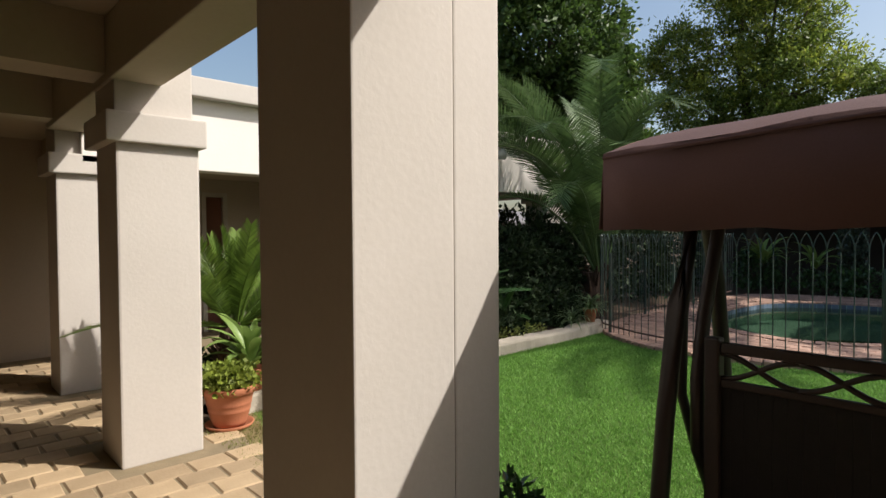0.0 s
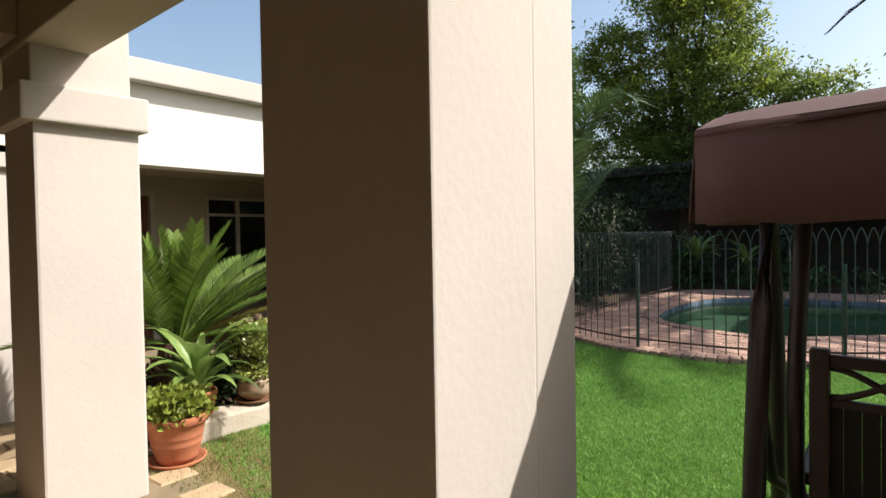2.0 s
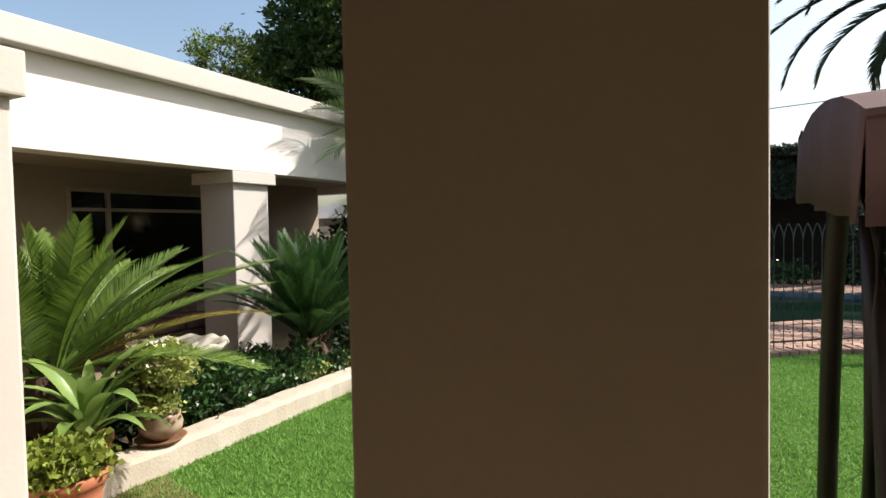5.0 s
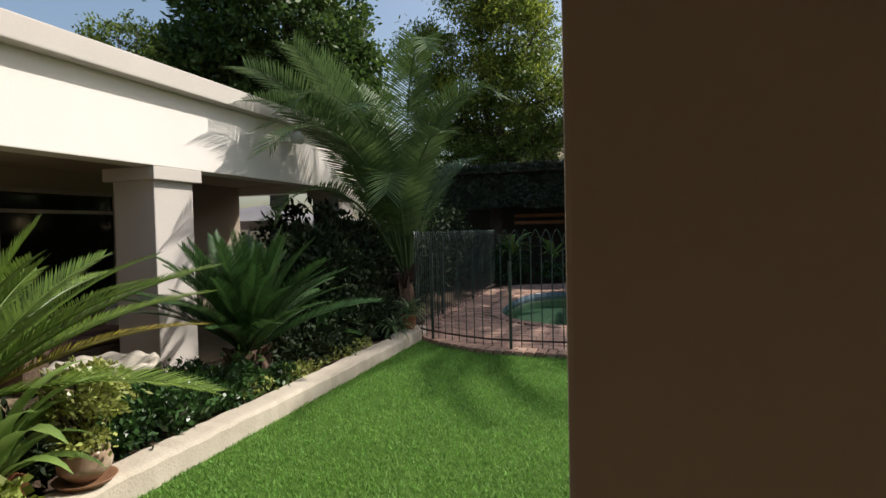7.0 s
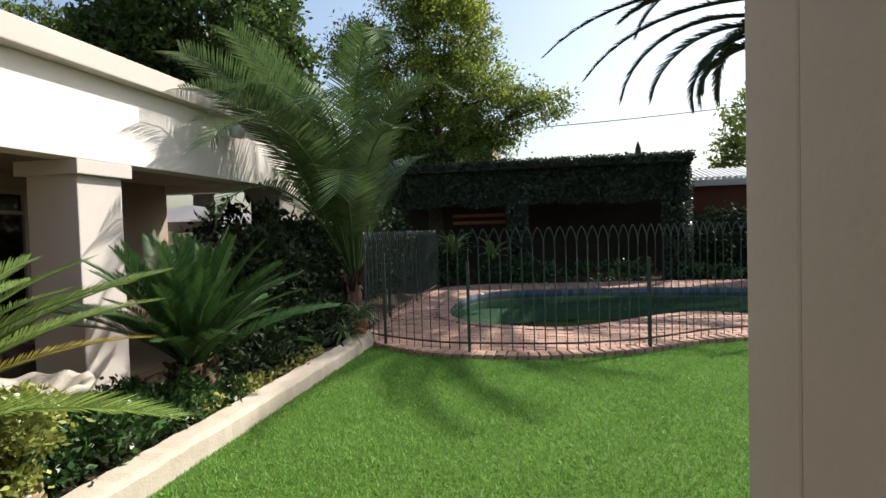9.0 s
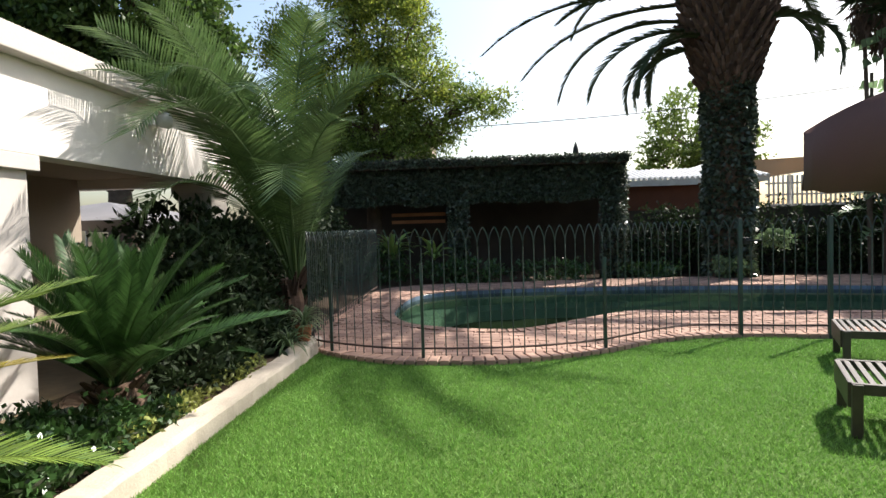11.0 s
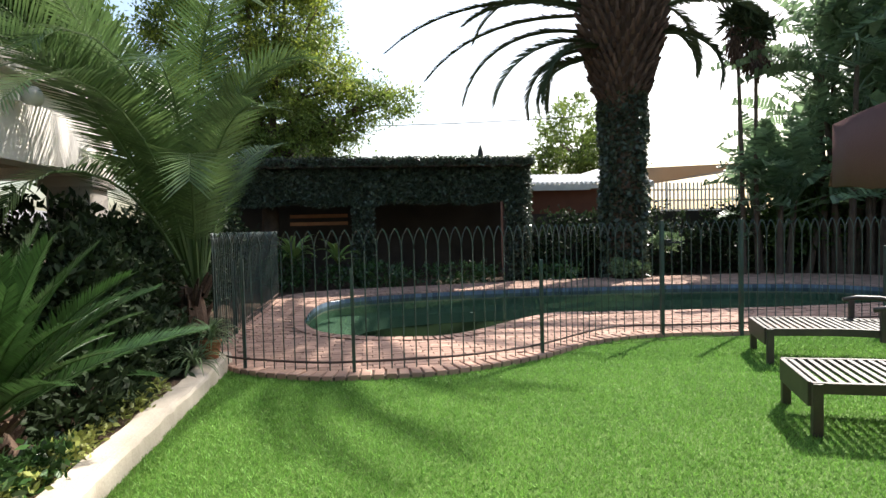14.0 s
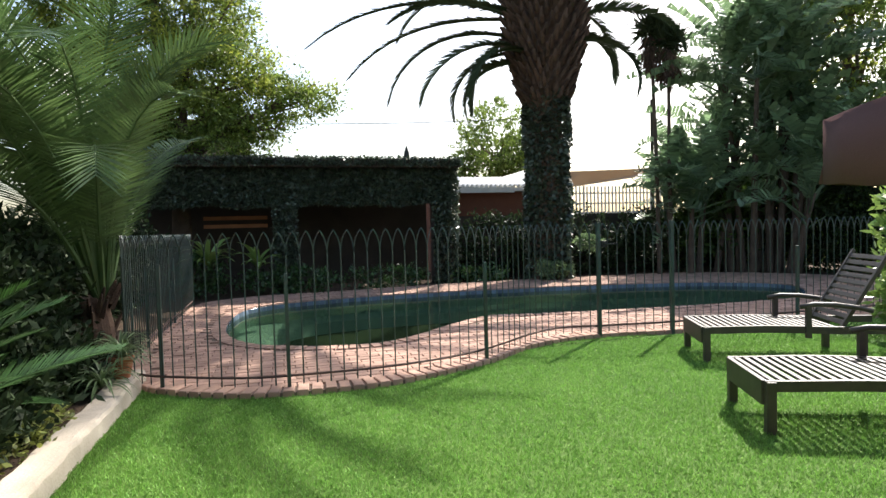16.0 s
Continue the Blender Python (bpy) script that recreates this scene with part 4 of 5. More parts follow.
cycad(pose(2.0, 4.90, 0.1), "sunlit cycad with broad arching yellow-green fronds", CYCAD_LEAF, 1.12, 26, 21, 0.52, 0, ((-16, 20), (-8, 27), (-24, 30), (2, 33), (-34, 38), (-12, 42), (12, 36)))
cycad(pose(4.40, 4.95, 0.1), "cycad with stiff spreading fronds, half shade put into its dark green", CYCAD_SHADED, 0.98, 70, 31, 0.30, 0, (), 1.0, 0.015, 36)
cycad(pose(5.75, 5.05, 0.08), "small cycad under the feather palm, shade put into its dark green", CYCAD_SHADED, 0.55, 18, 41, 0.2)


def feather_palm(at):
    p = thing("feather_palm", "tall feather palm with arching grey-green fronds by the house corner", "palm", at)
    bm = bmesh.new()
    tube(bm, [(0, 0, -0.05), (0.02, 0, 0.5), (0, 0.02, 0.8)], [0.20, 0.18, 0.14], 14)
    rs = random.Random(5)
    for k in range(60):
        a, z = rs.uniform(0, math.tau), rs.uniform(0.1, 0.78)
        q = Vector((math.cos(a) * 0.16, math.sin(a) * 0.16, z))
        tube(bm, [q, q + Vector((math.cos(a) * 0.10, math.sin(a) * 0.10, 0.18))], [0.035, 0.012], 4)
    part("trunk", bm, PALMBARK, p)
    plan = [(212, 87, 3.75, 170, 3.6, 0), (170, 70, 3.4, 135, 1.9, 0), (165, 79, 3.4, 150, 2.6, 0), (140, 69, 3.5, 85, 2.0, 30), (150, 65, 3.4, 100, 2.2, 20),
            (135, 75, 3.3, 65, 2.0, 40), (185, 82, 3.0, 140, 2.6, 0), (120, 80, 3.0, 45, 2.0, 40), (40, 82, 3.0, 45, 2.0, 30), (-30, 82, 3.0, 45, 2.0, -30), (20, 72, 3.0, 90, 2.0, 0),
            (80, 66, 2.8, 90, 2.0, 0), (330, 74, 2.3, 80, 2.0, 0), (195, 70, 2.4, 150, 2.2, 0), (160, 58, 2.6, 130, 2.0, 0), (222, 80, 2.5, 120, 2.5, 0), (154, 72, 3.2, 125, 2.2, 10), (248, 83, 3.2, 150, 3.2, 0), (262, 86, 2.7, 90, 2.5, -20)]
    for k, (az, e, L, d, bend, roll) in enumerate(plan):
        fr = new("frond", frond_mesh("frond", L * 1.07, e, d * 0.9, int(L * 24), 0.50, 0.026, PALM_LEAF, 76, 12, 0.24, 0.10, 0.026, 50 + k, 0.05, 0.6, bend))
        fr.parent = p
        fr.matrix_local = pose(0, -0.10, 0.75, 0, 0, az) @ pose(0.06, 0, 0) @ Matrix.Rotation(radians(roll), 4, Vector((math.cos(radians(e)), 0, math.sin(radians(e)))))
    return p


feather_palm(pose(7.80, 4.88, 0.02))


def date_palm(at):
    p = thing("date_palm", "tall date palm with ivy-clad trunk and drooping fronds", "palm", at)
    bm = bmesh.new()
    tube(bm, [(0, 0, -0.1), (0.02, 0, 2.0), (0, 0.02, 4.2), (0, 0, 5.0), (0, 0, 7.6), (0, 0, 9.2)], [0.50, 0.44, 0.41, 0.66, 0.90, 0.5], 24)
    part("trunk", bm, PALMBARK, p)
    rs = random.Random(6)
    bm = bmesh.new()
    for k in range(520):
        z = 4.5 + 4.5 * (k / 520)
        a = k * 2.399
        r = 0.44 + 0.44 * min(1, (z - 4.4) / 1.6)
        q = Vector((math.cos(a) * r, math.sin(a) * r, z))
        o = Vector((math.cos(a), math.sin(a), 0))
        tube(bm, [q, q + o * 0.14 + Vector((0, 0, 0.10)), q + o * rs.uniform(0.18, 0.30) + Vector((0, 0, rs.uniform(0.18, 0.3)))], [0.085, 0.06, 0.03], 5)
    part("boot_cover", bm, PALMBARK, p, "stubby cut frond bases")
    rng = np.random.default_rng(7)
    n = 9000
    a, z = rng.uniform(0, math.tau, n), rng.uniform(0, 4.9, n) 
    r = 0.45 + 0.04 * np.sin(z * 3 + a * 2) + rng.uniform(0, 0.11, n)
    c = np.stack([np.cos(a) * r, np.sin(a) * r, z], 1)
    o = np.stack([np.cos(a), np.sin(a), 0 * a], 1)
    ivy = new("ivy", faces_mesh("ivy", leaf_quads(rng, c, 0.11, 0.10, -0.4, o), 4, IVY))
    ivy.parent = p
    tagged(ivy, "dark ivy covering the trunk")
    v = []
    for i, (L, e, d) in enumerate(((4.6, 74, 50), (5.0, 56, 60), (5.2, 46, 60), (5.2, 38, 58), (5.0, 30, 50))):
        v.append(frond_mesh("frond", L, e, d, 74, 0.42, 0.055, DATE_LEAF, 48, 24, 0.10, 0.10, 0.045, 70 + i, 0.12, 0.45))
    for k in range(60):
        f = k / 60
        ob = new("frond", v[min(4, int(f * 5))])
        ob.parent = p
        ob.matrix_local = pose(0, 0, 8.7 - 0.9 * f, 0, rs.uniform(-6, 6), k * 137.5 + rs.uniform(-14, 14)) @ pose(0.45, 0, 0, rs.uniform(-25, 25)) @ Matrix.Scale(rs.uniform(0.70, 0.88), 4)
    # lower ring of fronds, hanging below the crown
    low = [(67, 6.9, 6.0, 14, 48), (58, 6.7, 5.3, 10, 52), (80, 6.6, 3.6, 26, 70), (70, 6.2, 4.3, 14, 92), (95, 5.9, 3.4, 6, 95), (112, 5.7, 2.6, 5, 110), (50, 5.9, 3.0, 8, 110), (78, 5.6, 2.4, -5, 100),
           (-113, 7.2, 5.0, 16, 50), (-106, 6.6, 3.7, 28, 125), (-122, 6.0, 2.6, 4, 115), (-90, 6.4, 2.2, 0, 100), (20, 6.4, 3.6, 10, 100), (-30, 6.5, 3.6, 15, 100), (-60, 6.9, 4.2, 20, 90), (40, 7.2, 4.6, 30, 80)]
    for k, (az, z, L, e, d) in enumerate(low):
        ob = new("frond", frond_mesh("frond", L, e, d, int(28 + L * 14), 0.40, 0.075, DATE_LEAF, 50, 24, 0.04, 0.14, 0.06, 90 + k, 0.14, 0.4))
        ob.parent = p
        ob.matrix_local = pose(0, 0, z, 0, 0, az) @ pose(0.6, 0, 0, rs.uniform(-25, 25))
    return p


date_palm(pose(14.83, -3.56, 0))


# spider plants and their pot
SPIDERS = [strap_mesh("blade", 0.30, 0.016, 75, 120, SPIDER), strap_mesh("blade", 0.32, 0.016, 50, 130, SPIDER), strap_mesh("blade", 0.26, 0.014, 25, 100, SPIDER)]
pot3 = thing("red_pot", "small red plastic pot on the kerb end", "plant pot", pose(6.98, 4.44, 0.16))
part("pot", pot_bm(0.10, 0.2, 0.035), TERRACOTTA, pot3, smooth=True)
for i, (x, y, z, n) in enumerate(((6.98, 4.44, 0.34, 60), (6.62, 4.50, 0.18, 70), (7.16, 4.50, 0.33, 46))):
    rosette("spider_plant", "pale green variegated spider plant with arching leaves", pose(x, y, z), SPIDERS, n, 60 + i, 1.25, "spider plants")


# ---- trees ----
def tree(name, label, at, trunk_r, fork, lobes, clumps, per, spread, leaf, width, material, seed, second=None):
    t = thing(name, label, "tree", pose(*at))
    rs = random.Random(seed)
    bm = bmesh.new()
    tube(bm, [(0, 0, -0.1), (rs.uniform(-0.1, 0.1), 0, fork * 0.5), (0, 0, fork)], [trunk_r * 1.3, trunk_r, trunk_r * 0.85], 10)
    for c, r in lobes:
        c = Vector(c)
        mid = c * 0.5 + Vector((rs.uniform(-0.3, 0.3), rs.uniform(-0.3, 0.3), fork * 0.55))
        tube(bm, [(0, 0, fork * 0.95), mid, c], [trunk_r * 0.6, trunk_r * 0.4, trunk_r * 0.12], 7)
        for k in range(5):
            e = c + Vector((rs.uniform(-1, 1) * r[0], rs.uniform(-1, 1) * r[1], rs.uniform(-0.3, 0.9) * r[2])) * 0.8
            tube(bm, [mid.lerp(c, 0.5), mid.lerp(e, 0.7), e], [trunk_r * 0.25, trunk_r * 0.14, 0.01], 5)
    part("trunk", bm, BARK, t, smooth=True)
    rng = np.random.default_rng(seed)
    p, o = blob_points(rng, lobes, clumps, per, spread)
    cr = new("crown", faces_mesh("crown", leaf_quads(rng, p, leaf, width, 0.2, o * 0.8), 4, material))
    cr.parent = t
    # Upper crown leaves in a lighter colour that paints the sunlight on.
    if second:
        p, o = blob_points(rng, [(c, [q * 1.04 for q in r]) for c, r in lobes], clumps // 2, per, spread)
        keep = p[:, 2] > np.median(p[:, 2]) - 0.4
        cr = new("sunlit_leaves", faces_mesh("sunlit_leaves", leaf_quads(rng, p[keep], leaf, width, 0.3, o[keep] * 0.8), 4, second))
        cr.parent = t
        tagged(cr, "yellow-green upper leaves with sunlight put into their colour")
    return t


tree("broadleaf_tree", "large dense dark green tree behind the house", (18.6, 14.2, 0), 0.4, 3.0, [((0, 0, 9.0), (3.3, 3.3, 3.5)), ((1.2, -1.6, 7.0), (2.3, 2.3, 2.2)), ((-1.4, 1.6, 6.8), (2.4, 2.4, 2.0)), ((0.3, -0.4, 12), (2.4, 2.4, 2.2)), ((-1.6, 2.4, 5.2), (1.8, 1.6, 1.2)), ((1.6, -2.2, 4.8), (1.8, 1.8, 1.6))], 2600, 30, 0.24, 0.25, 0.13, TREE_DARK, 81)
tree("feathery_tree", "tall airy tree with yellow-green sunlit foliage", (16.6, 5.4, 0), 0.22, 3.2, [((-0.3, 1.9, 6.4), (0.95, 0.95, 1.0)), ((0, -0.4, 6.9), (1.4, 1.35, 1.5)), ((0.1, -0.9, 5.4), (1.4, 1.5, 0.9)), ((-0.2, 1.3, 4.9), (1.3, 1.3, 0.8)), ((0, 0.3, 8.6), (1.4, 1.3, 1.2)), ((0.2, -0.4, 4.2), (1.3, 1.6, 0.6)), ((0, -2.9, 4.75), (0.75, 0.85, 0.5)), ((0, -2.0, 4.1), (0.8, 0.8, 0.4)), ((0, 1.5, 3.6), (1.4, 1.6, 0.7)), ((0, -0.6, 3.4), (1.2, 1.4, 0.5))], 900, 80, 0.20, 0.115, 0.05, TREE_MID, 82, TREE_SUNLIT)
tree("small_tree", "distant small tree showing over the roof parapet", (13.6, 16.4, 0), 0.12, 3.5, [((0, -0.3, 7.1), (1.1, 1.1, 0.9)), ((0.5, -0.8, 6.1), (0.9, 0.9, 0.7))], 320, 18, 0.13, 0.13, 0.06, TREE_MID, 83)
tree("far_tree", "distant pale green tree behind the palm", (29.5, -8.2, 0), 0.25, 2.5, [((0, 0.3, 5.6), (2.0, 2.2, 2.3)), ((0, -1.6, 5.0), (1.6, 1.8, 1.6)), ((0.1, 1.2, 4.0), (1.6, 1.8, 1.4))], 520, 22, 0.2, 0.22, 0.11, TREE_MID, 84)
tree("pine_tree", "rounded green tree beyond the garden's far corner", (13.6, -12.4, 0), 0.3, 2.4, [((0, 0, 6.0), (2.3, 2.2, 2.6)), ((-1.0, 0.8, 3.6), (1.8, 1.5, 1.3)), ((0.4, -0.4, 8.6), (1.9, 1.9, 1.7)), ((0.8, 0.6, 3.2), (1.6, 1.5, 1.1))], 950, 26, 0.20, 0.16, 0.07, TREE_MID, 85, TREE_SUNLIT)
tree("distant_treetop", "small far treetop above the garden wall", (39.0, -4.6, 0), 0.2, 2.0, [((0, 0, 5.0), (1.2, 1.6, 0.8))], 100, 18, 0.2, 0.2, 0.1, TREE_MID, 86)


def strelitzia_leaf(seed):
    """A torn paddle leaf along +x, on a long stalk."""
    rs = random.Random(seed)
    bm = bmesh.new()
    tube(bm, [(0, 0, 0), (0.7, 0, 0.15), (1.3, 0, 0.22)], [0.035, 0.022, 0.014], 6)
    n, L = 16, 1.5
    for side in (-1, 1):
        for k in range(n):
            s0, s1 = k / n, (k + 0.86 + 0.1 * rs.random()) / n
            c = lambda s: Vector((1.3 + L * s, 0, 0.22 - 0.55 * s * s))
            wd = lambda s: 0.30 * math.sin(min(1, 0.12 + s) * math.pi * 0.93) ** 0.6
            dz = rs.uniform(-0.10, 0.10)
            a, b = c(s0), c(s1)
            e, f = a + Vector((0.07, side * wd(s0), 0.08 + dz)), b + Vector((0.07, side * wd(s1), 0.08 + dz))
            bm.faces.new([bm.verts.new(v) for v in (a, b, f, e)])
    me = mesh_of("leaf", bm, STREL)
    return me


def strelitzia(at, count, height, seed, spread):
    t = thing("giant_strelitzia", "tall clump of giant strelitzia with torn paddle leaves", "strelitzia", at, "strelitzia clump")
    rs = random.Random(seed)
    ms = [strelitzia_leaf(seed + k) for k in range(3)]
    for k in range(count):
        x, y = rs.gauss(0, spread), rs.gauss(0, spread)
        h = height * rs.uniform(0.45, 1.0)
        tipx, tipy = x * 1.5, y * 1.5
        bm = bmesh.new()
        tube(bm, [(x, y, -0.05), ((x + tipx) / 2, (y + tipy) / 2, h * 0.55), (tipx, tipy, h)], [0.09, 0.07, 0.05], 8)
        part("stem", bm, BARK, t)
        az0 = rs.uniform(0, 180)
        for j in range(17):
            ob = new("leaf", ms[j % 3])
            ob.parent = t
            e = rs.uniform(5, 86)
            hz = h * (1 - 0.035 * j * rs.random())
            ob.matrix_local = pose(x + (tipx - x) * hz / h, y + (tipy - y) * hz / h, hz, 0, 0, az0 + (j % 2) * 180 + rs.uniform(-35, 35)) @ pose(0, 0, 0, rs.uniform(-40, 40), -e, 0) @ Matrix.Scale(rs.uniform(0.55, 0.95), 4)
    return t


strelitzia(pose(14.0, -8.9, 0), 8, 6.2, 91, 0.5)
strelitzia(pose(14.5, -7.5, 0), 5, 2.3, 92, 0.4)
strelitzia(pose(13.5, -9.6, 0), 6, 6.2, 93, 0.45)
strelitzia(pose(13.9, -9.2, 0), 5, 3.6, 94, 0.6)


def fan_palm(at, lean, height):
    p = thing("fan_palm", "thin-stemmed palm with a skirt of dead hanging leaves", "palm", at, "slim palms")
    bm = bmesh.new()
    tube(bm, [(0, 0, 0), (lean * 0.2, 0.05, height * 0.5), (lean, 0.1, height)], [0.06, 0.05, 0.04], 8)
    part("trunk", bm, BARK, p)
    rng = np.random.default_rng(int(height * 100))
    for nm, m, n, z0, z1, dz, ln in (("dead_skirt", PALMBARK, 420, -0.75, 0.0, -1.9, 0.36), ("leaves", DATE_LEAF, 420, 0.0, 0.25, 0.3, 0.48)):
        c = np.array((lean, 0.1, height)) + rng.normal(size=(n, 3)) * (0.10, 0.10, 0.05) + np.stack([0 * rng.random(n), 0 * rng.random(n), rng.uniform(z0, z1, n)], 1)
        ob = new(nm, faces_mesh(nm, leaf_quads(rng, c, ln, 0.05, dz * 1.4), 4, m))
        ob.parent = p
    return p


fan_palm(pose(14.15, -6.75, 0), -0.1, 5.9)
fan_palm(pose(14.3, -6.5, 0), 0.12, 6.3)

# bright shrub behind the loungers
leafy("bright_shrub", "bright green leafy shrub standing behind the loungers", "shrub", [((5.98, -3.66, 1.42), (0.36, 0.36, 0.38)), ((5.98, -3.76, 0.9), (0.40, 0.4, 0.45)), ((6.1, -3.8, 0.45), (0.4, 0.4, 0.35))], 260, 14, 0.07, 0.13, 0.06, STRAP, 95, 16, (6.05, -3.72, 0.0))

# ---- far side of the pool ----
BX0 = 15.3
boma = thing("garden_shelter", "low flat-roofed shelter smothered in dark ivy", "shelter", pose(0, 0, 0), kind="structure")
bm = bmesh.new()
box(bm, BX0 - 0.26, BX0 + 3.2, -1.30, 8.2, 2.92, 3.13, 0.03)
part("roof", bm, DARKWALL, boma)
bm = bmesh.new()
box(bm, BX0, BX0 + 0.25, -1.15, 8.1, 2.05, 2.915)
part("beam", bm, DARKWALL, boma)
for y in (-1.1, 2.75, 6.4):
    bm = bmesh.new()
    box(bm, BX0 - 0.02, BX0 + 0.42, y, y + 0.45, -0.05, 2.045)
    part("column", bm, DARKWALL, boma)
# The interior's shade is put into the dark colour of this rear wall.
bm = bmesh.new()
box(bm, BX0 + 3.0, BX0 + 3.2, -1.2, 8.1, -0.05, 2.91)
part("back_wall", bm, DARKWALL, boma)
# Light falling on these rails is put into their lighter orange.
for y0, y1, z in ((3.4, 4.9, 1.75), (3.4, 4.9, 1.55)):
    bm = bmesh.new()
    box(bm, BX0 + 1.2, BX0 + 1.26, y0, y1, z, z + 0.09)
    part("timber_rail", bm, TIMBER, boma)
rng = np.random.default_rng(17)


def ivy_patch(n, x, y0, y1, z0, z1, depth):
    c = np.stack([x - rng.uniform(0, depth, n), rng.uniform(y0, y1, n), z0 + (z1 - z0) * rng.random(n)], 1)
    c[:, 2] -= 0.10 * (np.sin(c[:, 1] * 5.1) + np.sin(c[:, 1] * 2.3)) * (c[:, 2] < z0 + 0.25) * (0.2 if z1 - z0 > 0.5 else 0.0)
    return leaf_quads(rng, c, 0.075, 0.07, -0.5, np.tile((-0.9, 0, 0), (n, 1)))


ivy = [ivy_patch(22000, BX0, -1.25, 8.1, 2.02, 2.92, 0.07), ivy_patch(2600, BX0 - 0.262, -1.30, 8.2, 2.96, 3.12, 0.02), ivy_patch(2200, BX0, -1.25, -0.6, 0.0, 2.1, 0.14), ivy_patch(2200, BX0, 2.7, 3.25, 0.0, 2.1, 0.14), ivy_patch(1500, BX0, 6.3, 6.9, 0.0, 2.1, 0.14)]
side = ivy_patch(3000, 0, 0, 2.6, 0.3, 3.1, 0.1)
side = np.stack([BX0 + side[..., 1], -1.22 + side[..., 0], side[..., 2]], -1)
top = ivy_patch(3500, 0, -1.3, 8.2, 0, 1.4, 0.015)
top = np.stack([BX0 - 0.25 + top[..., 2], top[..., 1], 3.14 - top[..., 0] * 0.8], -1)
ob = new("ivy", faces_mesh("ivy", np.concatenate(ivy + [side, top]), 4, IVY))
ob.parent = boma
tagged(ob, "dark ivy hanging over the shelter")
fin = thing("roof_ornament", "dark pointed iron chimney ornament on the shelter roof", "ornament", pose(16.2, -0.18, 3.13))
bm = bmesh.new()
lathe(bm, [(0.001, 0), (0.05, 0.0), (0.05, 0.1), (0.09, 0.11), (0.07, 0.3), (0.03, 0.42), (0.001, 0.5)], 12)
part("finial", bm, ORNAMENT, fin)

bm = bmesh.new()
box(bm, 16.3, 16.5, -16, -1.3, -0.05, 1.72)
setting("boundary_wall", bm, DARKWALL, "dark weathered boundary wall behind the pool", "wall")
bm = bmesh.new()
box(bm, 1.5, 16.3, -15.6, -15.4, -0.05, 1.9)
setting("boundary_wall_south", bm, DARKWALL, "dark boundary wall at the garden's side", "wall")
leafy("boundary_hedge", "dark clipped hedge and creepers along the boundary wall", "hedge", [((15.9, -2.4, 0.9), (0.5, 1.2, 0.95)), ((15.8, -5.0, 0.8), (0.5, 1.6, 0.95)), ((15.6, -7.5, 0.9), (0.6, 1.5, 1.0)), ((15.2, -10.0, 1.1), (1.0, 1.6, 1.2)), ((13.0, -11.0, 1.3), (2.0, 1.0, 1.4)), ((9.5, -11.2, 1.3), (2.4, 1.0, 1.4)), ((5.5, -11.2, 1.3), (2.4, 1.0, 1.4))], 2200, 18, 0.13, 0.12, 0.06, HEDGE_SHADE, 96, kind="stuff")
leafy("boundary_thicket", "dark dense thicket of leaves behind the strelitzia", "shrub", [((15.0, -9.6, 1.7), (0.9, 1.2, 1.4)), ((14.2, -11.2, 1.8), (1.5, 1.2, 1.6)), ((12.4, -12.0, 1.7), (1.7, 1.2, 1.5)), ((14.9, -8.4, 1.4), (0.6, 0.9, 1.0))], 1200, 18, 0.17, 0.20, 0.09, TREE_DARK, 99, kind="stuff")
leafy("poolside_plants", "low dark plants edging the far side of the pool", "shrub", [((14.9, 3.0, 0.3), (0.35, 1.2, 0.3)), ((15.0, 0.6, 0.25), (0.3, 1.2, 0.25)), ((15.1, -1.8, 0.2), (0.3, 0.8, 0.2)), ((14.8, 4.8, 0.5), (0.5, 0.6, 0.5))], 420, 13, 0.08, 0.10, 0.05, SHRUB, 97, kind="stuff")
leafy("pale_creeper", "small pale-leaved creeper at the foot of the palm", "shrub", [((14.2, -3.4, 0.32), (0.25, 0.55, 0.2)), ((14.3, -4.4, 0.95), (0.2, 0.35, 0.2))], 150, 12, 0.06, 0.08, 0.05, SPIDER, 98, kind="stuff")
rosette("flax_clump", "spiky green clump of strap leaves behind the fence", pose(14.6, 4.6, 0.7), STRAPS, 20, 66, 1.7)
rosette("flax_clump", "spiky pale green clump beneath the shelter", pose(14.9, 3.6, 0.6), STRAPS, 18, 67, 1.5)

nb = thing("neighbour_house", "red-brown neighbouring house with a white sheet roof", "house", pose(0, 0, 0))
bm = bmesh.new()
box(bm, 18.9, 21.0, -6.2, -1.6, 0, 2.55)
part("wall", bm, BROWNWALL, nb)
for k in range(30):
    y = -6.3 + k * 0.16
    bm = bmesh.new()
    tube(bm, [(18.55, y, 2.72), (20.6, y, 3.15)], 0.055, 6)
    part("roof_rib", bm, ROOFWHITE, nb)
bm = bmesh.new()
box(bm, 18.62, 20.4, -6.35, -1.5, 2.56, 2.68)
part("roof", bm, ROOFWHITE, nb)
bm = bmesh.new()
box(bm, 18.5, 18.6, -4.2, -1.55, 2.5, 2.68)
part("gutter", bm, WHITEMETAL, nb)
sail = thing("shade_sail", "white and tan shade structure beyond the wall", "shade sail", pose(0, 0, 0))
bm = bmesh.new()
for q, m in ((((22.4, -9.0, 4.05), (22.6, -4.9, 3.0), (25, -5.0, 3.2), (25, -9.0, 4.3)), 0),):
    bm.faces.new([bm.verts.new(v) for v in q])
o = part("white_panel", bm, ROOFWHITE, sail)
o.modifiers.new("thickness", "SOLIDIFY").thickness = 0.02
bm = bmesh.new()
